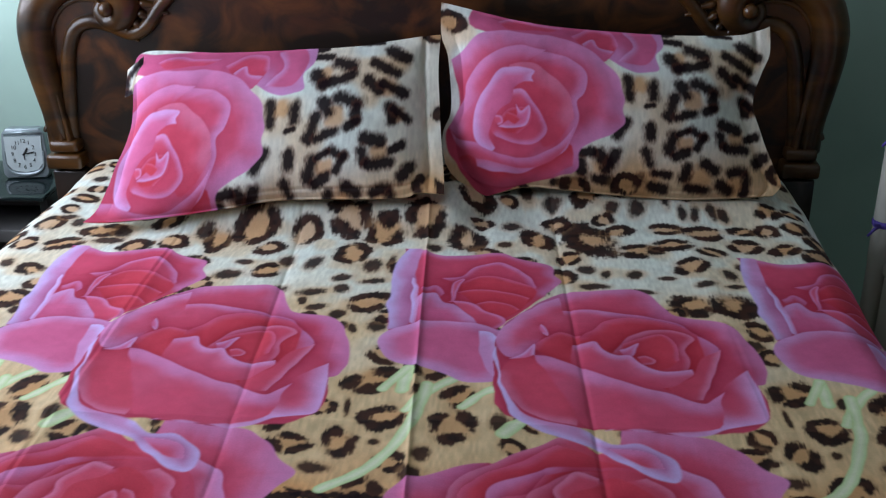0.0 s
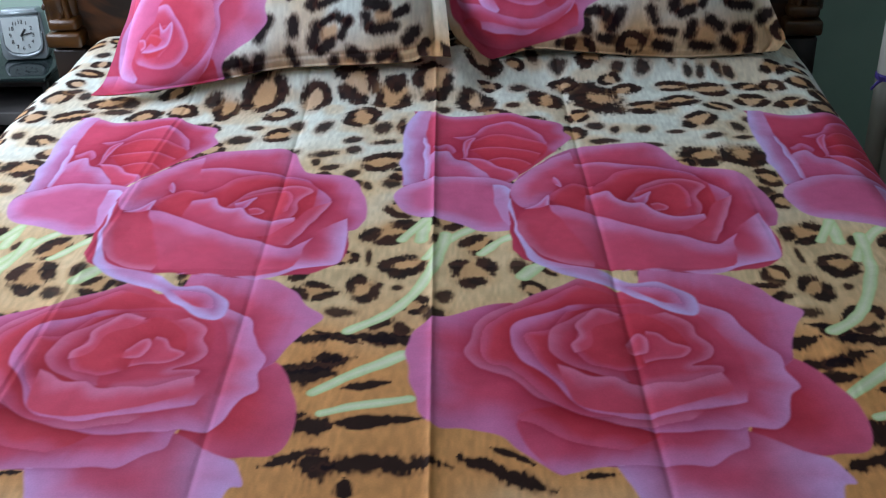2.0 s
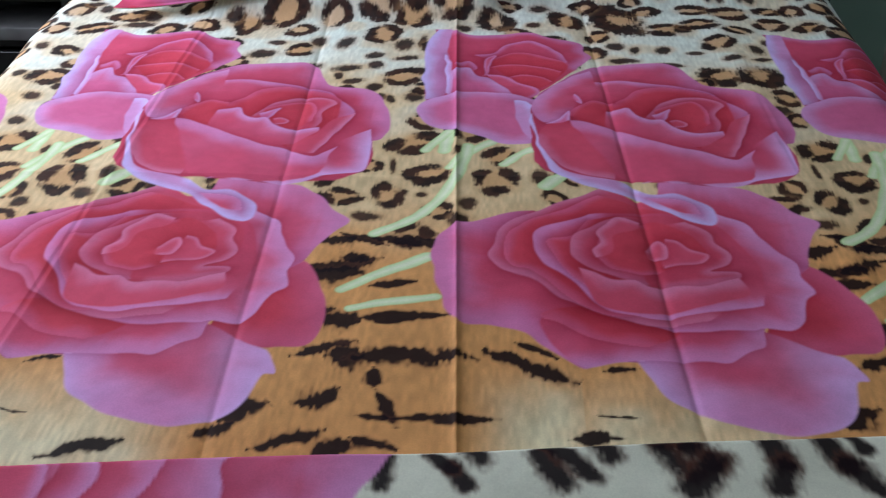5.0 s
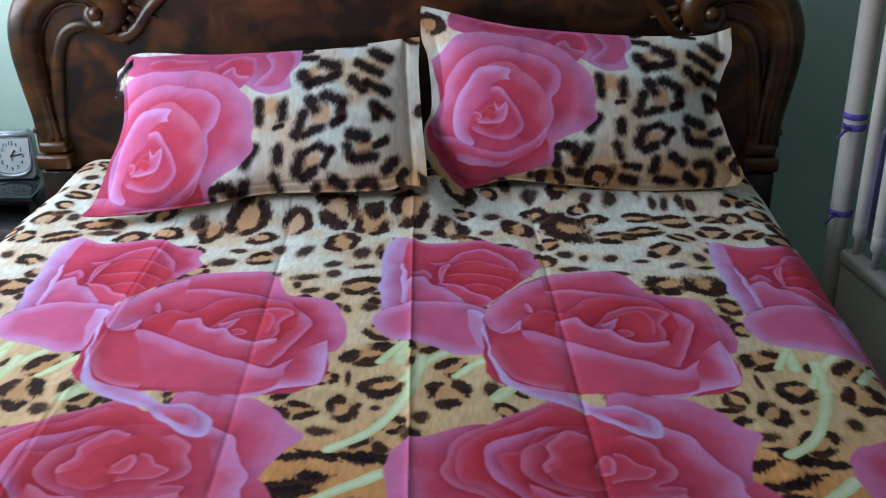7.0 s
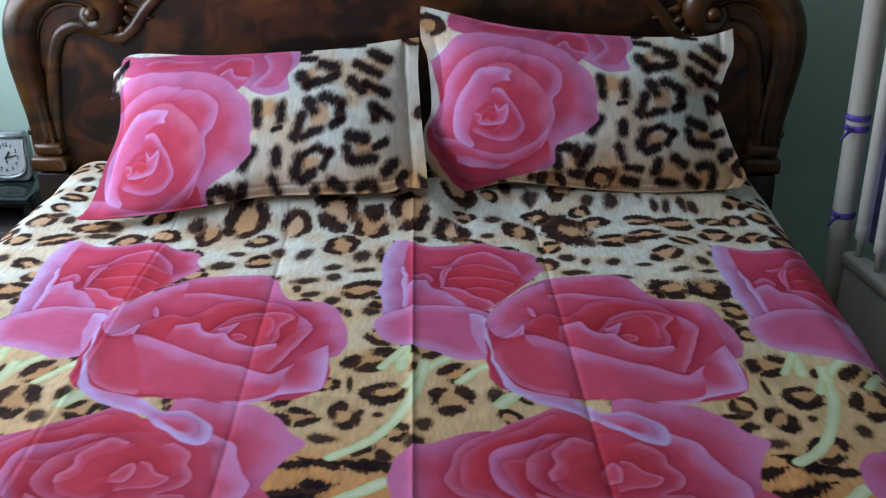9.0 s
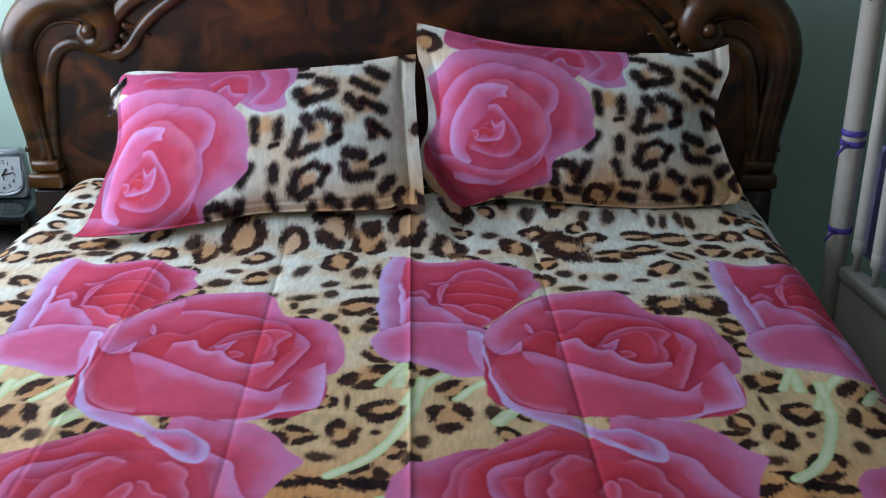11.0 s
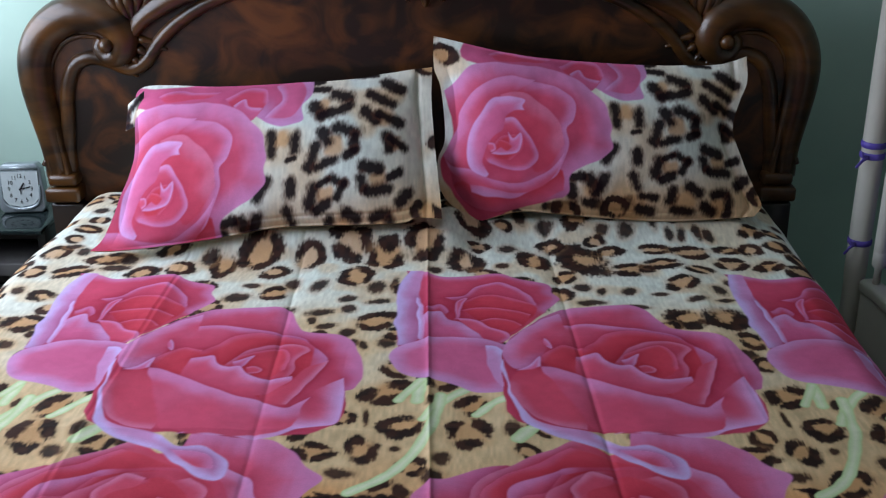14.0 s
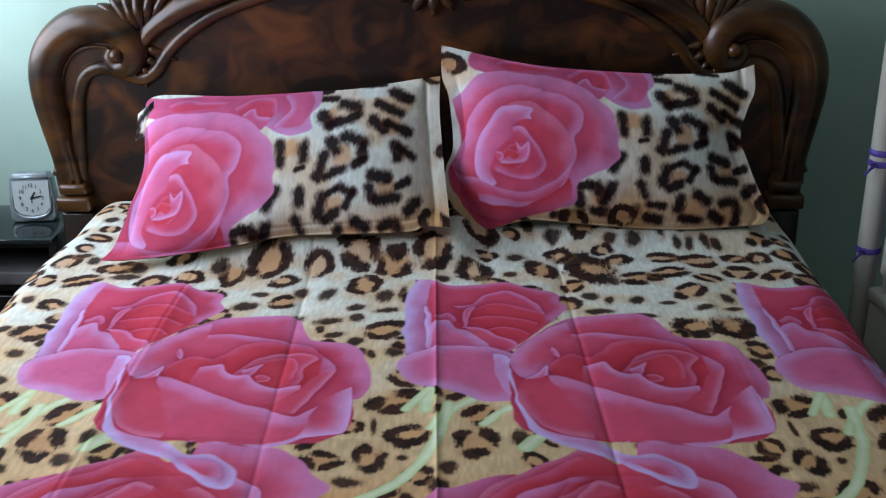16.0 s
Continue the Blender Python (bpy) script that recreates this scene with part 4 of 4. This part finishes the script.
def bend(s):
    """Along the cloth past the edge: how far out and how far down."""
    arc = BEND * math.pi / 2
    t = np.clip(s, 0, arc) / BEND
    out = BEND * np.sin(t)
    down = BEND * (1 - np.cos(t)) + np.maximum(s - arc, 0)
    return np.where(s > 0, out, 0), np.where(s > 0, down, 0)


fine = 0.0020
ca = np.concatenate((np.linspace(-1.27, -0.90, 40, endpoint=False), np.arange(-0.90, 0.78, fine), np.linspace(0.78, 1.13, 40)))
cb = np.concatenate((np.linspace(0.10, 0.78, 60, endpoint=False), np.arange(0.78, 2.30, fine), np.linspace(2.30, 2.50, 60)))
A, B = np.meshgrid(ca, cb)
off = A - SX
out, down = bend(np.abs(off) - FLAT)
gx = SX + np.sign(off) * (np.minimum(np.abs(off), FLAT) + out)
fo, fd = bend(0.47 - B)
gy = np.where(B < 0.47, 0.47 - fo, B)
hang = np.clip(down / 0.35, 0, 1)
gx = gx + np.sign(off) * hang * (0.02 + 0.022 * np.sin(B * 19 + np.sign(off)))
gx = gx + 0.012 * (value_noise(A * 0 + 2 + np.sign(off), B + 3, 0.35, 240) - 0.5) * np.clip((np.abs(off) - 0.6) / 0.15, 0, 1)
gx = gx - 0.020 * np.exp(-((B - 2.02) / 0.17) ** 2) * np.clip((-off - 0.6) / 0.15, 0, 1)
gz = SURF - down - fd * (1 - hang) + surface(A, B) * (1 - hang)
gz = np.maximum(gz, 0.10)
grid = np.stack((gx, gy, gz), -1)
colours = spread_print(A.ravel(), B.ravel()).reshape(len(cb), len(ca), 3)
spread = thing("bedspread", (0, 0, 0), "creased bedspread printed with pink roses on leopard and tiger skin", "bedspread")


def panel(name, whole, c0, c1, r0, r1, owner, shades):
    piece = whole[r0:r1, c0:c1]
    ob = cloth_object(name, piece.reshape(-1, 3), shades[r0:r1, c0:c1].reshape(-1, 3), r1 - r0, c1 - c0)
    ob.parent = owner
    return ob


cl, cr = int(np.searchsorted(ca, -0.985)), int(np.searchsorted(ca, 0.82))
rf = int(np.searchsorted(cb, 0.40))
panel("top_panel", grid, cl, cr + 1, rf, len(cb), spread, colours)
panel("side_drop", grid, 0, cl + 1, 0, len(cb), spread, colours)
panel("side_drop", grid, cr, len(ca), 0, len(cb), spread, colours)
panel("foot_drop", grid, cl, cr + 1, 0, rf + 1, spread, colours)

# ---- pillows ----


def along(points, t):
    p = spline(np.array(points) / 1000, 10)
    s = np.concatenate(((0,), np.cumsum(np.hypot(*np.diff(p, axis=0).T))))
    return np.stack((np.interp(t, s / s[-1], p[:, 0]), np.interp(t, s / s[-1], p[:, 1])), -1)


def pillow(label, base, head, top, right, bottom, left, puff, to_print):
    """A filled pillowcase with a flat flange: a patch between four edges on its leaning plane, swollen to both sides."""
    nu, nv = 340, 240
    u, v = np.linspace(0, 1, nu), np.linspace(0, 1, nv)
    T, Bt, L, R = along(top, u), along(bottom, u), along(left, v), along(right, v)
    U, V = np.meshgrid(u, v)
    U3, V3 = U[..., None], V[..., None]
    patch = (1 - V3) * Bt[None] + V3 * T[None] + (1 - U3) * L[:, None] + U3 * R[:, None]
    patch -= (1 - U3) * (1 - V3) * Bt[0] + U3 * (1 - V3) * Bt[-1] + (1 - U3) * V3 * T[0] + U3 * V3 * T[-1]
    b, h = Vector(base), Vector(head)
    up = np.array((h - b).normalized())
    s, q = patch[..., 0], patch[..., 1]
    ex, ey = np.minimum(U, 1 - U) * 0.68, np.minimum(V, 1 - V) * 0.42
    swell = (1 - np.exp(-np.maximum(ex - 0.03, 0) / 0.075)) * (1 - np.exp(-np.maximum(ey - 0.006, 0) / 0.06))
    rim = np.exp(-((ex - 0.030) / 0.006) ** 2)
    rim = rim + 0.8 * np.exp(-((V * 0.42 - 0.028) / 0.005) ** 2) * ease(0.02, 0.10, ex)
    rim = rim * ease(0.25, 0.60, U)
    tug = value_noise(s + 3, q + 3, 0.05, 260) - 0.5
    ripple = 0.010 * tug * np.exp(-np.minimum(ex, ey) / 0.06) + 0.0022 * (value_noise(s + 3, q + 3, 0.03, 261) - 0.5)
    front = puff * swell - 0.004 * rim + ripple
    toward = np.array((0, -0.93, 0.37))
    pos = np.array(b)[None, None] + s[..., None] * np.array((1, 0, 0)) + q[..., None] * up + front[..., None] * toward
    pos[..., 2] = np.maximum(pos[..., 2], 0.556)
    px, py = to_print(s.ravel(), q.ravel())
    colours = case_print(px, py)
    ob = cloth_object("pillow", pos.reshape(-1, 3), colours, nv, nu)
    tagged(ob, label, "pillow", "pillows on the bed")
    rear = np.array(b)[None, None] + s[..., None] * np.array((1, 0, 0)) + q[..., None] * up + (-0.004 - 0.055 * swell - 0.0 * ripple)[..., None] * np.array((0, -0.7, 0.7)) + (ripple - 0.004 * rim)[..., None] * toward
    rear[..., 2] = np.maximum(rear[..., 2], 0.556)
    step = 5
    iu, iv = list(range(0, nu, step)) + [nu - 1], list(range(0, nv, step)) + [nv - 1]
    keep = np.ix_(iv, iu)
    back = cloth_object("back_cover", rear[keep][:, ::-1].reshape(-1, 3), np.repeat(np.array([rgb(214, 190, 150)]), len(iu) * len(iv), 0), len(iv), len(iu))
    back.parent = ob
    return ob


pillow("plump pillow in a rose print case leaning on the headboard", (0, 2.25, 0.565), (0, 2.46, 0.90), RT, RR, RB, RL, 0.075, lambda s, q: (s, q))
slouch = pillow("slouching pillow in a rose print case with a folded corner", (0, 2.07, 0.565), (0, 2.49, 0.83), LT, LR, LB, LL, 0.075,
       lambda s, q: (0.995 * s + 0.045 * q + 0.7113, -0.163 * s + 0.705 * q - 0.029))
ta, tb = np.meshgrid(np.linspace(0, 1, 24), np.linspace(0, 1, 24))
tx, tz = -0.700 - 0.040 * ta, 0.752 + 0.062 * tb - 0.020 * ta - 0.012 * ta * tb
ty = 2.398 + 0.040 * tb - 0.02 * np.sin(ta * 2.6) + 0.01 * ta
tab = cloth_object("case_corner", np.stack((tx, ty, tz), -1).reshape(-1, 3), case_print((0.47 + 0.05 * ta).ravel(), (0.19 + 0.07 * tb).ravel()), 24, 24)
tab.parent = slouch

# ---- folded quilt across the foot of the bed ----
qa, qb = np.arange(-1.0, 0.86, 0.003), np.concatenate((np.linspace(-0.03, 0.0, 8, endpoint=False), np.arange(0.0, 0.13, 0.003), np.linspace(0.13, 0.44, 40)))
QA, QB = np.meshgrid(qa, qb)
edge = 0.833 + 0.094 * QA + 0.004 * (value_noise(QA + 3, QA * 0, 0.12, 270) - 0.5)
roll = np.clip(QB + 0.03, 0, 0.03) / 0.03
qz = SURF + 0.004 + 0.020 * np.sqrt(np.clip(1 - (1 - roll) ** 2, 0, 1)) + 0.006 * (value_noise(QA + 3, QB + 3, 0.11, 271) - 0.5) * roll
qy = edge - np.maximum(QB, 0) - 0.012 * roll + 0.012
o, dn = bend(np.abs(QA - SX) - FLAT - 0.01)
qx = SX + np.sign(QA - SX) * (np.minimum(np.abs(QA - SX), FLAT + 0.01) + o * 1.25)
quilt = thing("quilt", (0, 0, 0), "folded quilt with zebra stripe and rose print across the bed's foot", "quilt")
qgrid, qshade = np.stack((qx, qy, qz - dn), -1), zebra_print(QA.ravel(), (edge - QB).ravel()).reshape(len(qb), len(qa), 3)
panel("fold_edge", qgrid, 0, len(qa), 0, 10, quilt, qshade)
panel("upper_layer", qgrid, 0, len(qa), 9, len(qb), quilt, qshade)

# ---- nightstand with its glass top, and what stands on it ----
NX0, NX1, NY0, NY1, NZ = -1.52, -1.012, 2.50, 2.755, 0.437
stand = thing("nightstand", ((NX0 + NX1) / 2, (NY0 + NY1) / 2, 0), "black nightstand with a smoked glass top beside the bed", "nightstand")
hx, hy = (NX1 - NX0) / 2, (NY1 - NY0) / 2
part("side_panel", box((-hx, -hy + 0.02, 0), (-hx + 0.02, hy, NZ), 0.002), BLACK, stand)
part("side_panel", box((hx - 0.02, -hy + 0.02, 0), (hx, hy, NZ), 0.002), BLACK, stand)
part("back_board", box((-hx + 0.02, hy - 0.012, 0.02), (hx - 0.02, hy, NZ), 0.001), BLACK, stand)
part("top_board", box((-hx + 0.021, -hy + 0.03, NZ - 0.02), (hx - 0.021, hy - 0.013, NZ - 0.001), 0.001), BLACK, stand)
part("shelf", box((-hx + 0.021, -hy + 0.03, 0.30), (hx - 0.021, hy - 0.013, 0.318), 0.001), BLACK, stand)
part("drawer_front", box((-hx + 0.022, -hy + 0.02, 0.03), (hx - 0.022, -hy + 0.04, 0.29), 0.003), BLACK, stand)
part("glass_top", box((-hx, -hy, NZ + 0.001), (hx, hy, NZ + 0.012), 0.003), GLASS, stand, "smoked glass top with a bright edge")
card = mesh_object("box", box((-0.11, -0.08, 0), (0.11, 0.08, 0.035), 0.004), GREYCARD)
card.location = (-1.13, 2.60, 0.319)
tagged(card, "flat grey box lying on the nightstand's shelf", "box")

clock = thing("alarm_clock", (-1.103, 2.64, NZ + 0.0125), "silver plastic alarm clock with a white dial", "alarm clock")
clock.rotation_euler, clock.scale = (radians(-8), 0, radians(6)), (0.96, 0.96, 0.96)
W, H = 0.059, 0.130
shape = [(-W * 0.86, 0), (W * 0.86, 0), (W, 0.012), (W * 1.0, H * 0.45), (W * 0.92, H * 0.9), (W * 0.72, H), (-W * 0.72, H), (-W * 0.92, H * 0.9), (-W, H * 0.45), (-W, 0.012)]
case = plate(shape, -0.018, 0.022)
bmesh.ops.bevel(case, geom=case.edges[:], offset=0.004, segments=3, profile=0.5, affect="EDGES")
part("case", case, SILVER, clock)
face = [(-W * 0.80, H * 0.84), (-W * 0.78, H * 0.30), (-W * 0.55, H * 0.17), (0, H * 0.12), (W * 0.55, H * 0.17), (W * 0.78, H * 0.30), (W * 0.80, H * 0.84)]
part("dial", plate(face, -0.0215, -0.0185), DIAL, clock, "white dial with black numerals", False)
lip = spline([(-W * 0.84, H * 0.55), (-W * 0.80, H * 0.27), (-W * 0.56, H * 0.13), (0, H * 0.075), (W * 0.56, H * 0.13), (W * 0.80, H * 0.27), (W * 0.84, H * 0.55)], 5)
bez = sweep([tuple(p) for p in lip], (0.002, 0.004, 0.006, 0.004, 0.002), 1.0, 8)
bmesh.ops.translate(bez, vec=(0, -0.02, 0), verts=bez.verts[:])
part("bezel", bez, SILVER, clock)
bar = sweep([(-W * 0.80, H * 0.90), (0, H * 0.915), (W * 0.80, H * 0.90)], (0.004, 0.006, 0.004), 1.0, 8)
bmesh.ops.translate(bar, vec=(0, -0.018, 0), verts=bar.verts[:])
part("top_bar", bar, SILVER, clock)
FC = (0.0, H * 0.49)
for n in range(1, 13):
    a = radians(90 - 30 * n)
    text = bpy.data.curves.new("numeral", "FONT")
    text.body, text.size, text.align_x, text.align_y, text.extrude = str(n), 0.0145, "CENTER", "CENTER", 0.0002
    tmp = new("numeral", text)
    bpy.context.view_layer.update()
    me = bpy.data.meshes.new_from_object(tmp.evaluated_get(bpy.context.evaluated_depsgraph_get()))
    bpy.data.objects.remove(tmp)
    me.materials.clear()
    me.materials.append(INK)
    ob = new("numeral", me)
    ob.parent = clock
    ob.location, ob.rotation_euler = (FC[0] + 0.029 * math.cos(a), -0.0222, FC[1] + 0.034 * math.sin(a)), (radians(90), 0, 0)
for name, a, ln, w in (("hour_hand", 58, 0.019, 0.0022), ("minute_hand", 12, 0.027, 0.0015), ("alarm_hand", -88, 0.014, 0.0009)):
    bm = box((-0.004, -0.0007, -w), (ln, 0.0007, w), 0.0003, 1)
    hand = part(name, bm, INK if name != "alarm_hand" else GREYCARD, clock)
    hand.location, hand.rotation_euler = (FC[0], -0.0235, FC[1]), (0, radians(-a), 0)

# ---- the cot beside the bed ----
cot = thing("cot", (0.899, 2.335, 0), "off-white cot with round bars and purple ribbon ties", "cot")
cot.rotation_euler = (0, 0, radians(9.5))
part("corner_post", turned([(0.022, 0), (0.022, 0.40), (0.024, 0.42), (0.024, 1.035), (0.027, 1.038), (0.027, 1.050), (0.020, 1.058)], 24), ENAMEL, cot)
part("lower_panel", box((0.004, -1.25, 0.06), (0.034, -0.024, 0.385), 0.006), ENAMEL, cot)
part("lower_rail", box((-0.004, -1.25, 0.388), (0.042, -0.024, 0.42), 0.010, 3), ENAMEL, cot)
part("upper_rail", box((-0.002, -1.25, 1.10), (0.040, -0.0, 1.13), 0.010, 3), ENAMEL, cot)
for k in range(11):
    at = (0.019, -0.060 - 0.082 * k, 0.42)
    part("bar", turned([(0.008, 0), (0.008, 0.035), (0.0155, 0.045), (0.0155, 0.075), (0.0145, 0.077), (0.0155, 0.079), (0.0150, 0.66), (0.008, 0.675), (0.008, 0.68)], 16, at), ENAMEL, cot)
part("post_end", turned([(0.022, 0), (0.024, 0.42), (0.024, 1.05)], 20, (0.018, -1.275, 0)), ENAMEL, cot)
part("bumper", box((0.046, -1.2, 0.44), (0.072, -0.02, 0.70), 0.012, 3), BUMPER, cot, "lavender padded cot bumper")
for z in (0.700, 0.724, 0.500):
    band = turned([(0.0245, -0.007), (0.0265, -0.005), (0.0265, 0.005), (0.0245, 0.007)], 24, (0, 0, z))
    tie = part("ribbon_tie", band, RIBBON, cot, "knotted purple ribbon")
    if z != 0.724:
        for a, b in ((-0.045, -0.022), (-0.035, 0.012)):
            tail = sweep([(-0.022, z), (-0.032, z + b * 0.3), (a, z + b)], (0.005, 0.004, 0.003), 0.4, 6)
            bmesh.ops.translate(tail, vec=(0, -0.02, 0), verts=tail.verts[:])
            part("ribbon_end", tail, RIBBON, tie)
dot = bmesh.new()
bmesh.ops.create_uvsphere(dot, u_segments=10, v_segments=6, radius=0.004)
bmesh.ops.translate(dot, vec=(-0.018, -0.018, 1.012), verts=dot.verts[:])
part("bolt", dot, INK, cot)
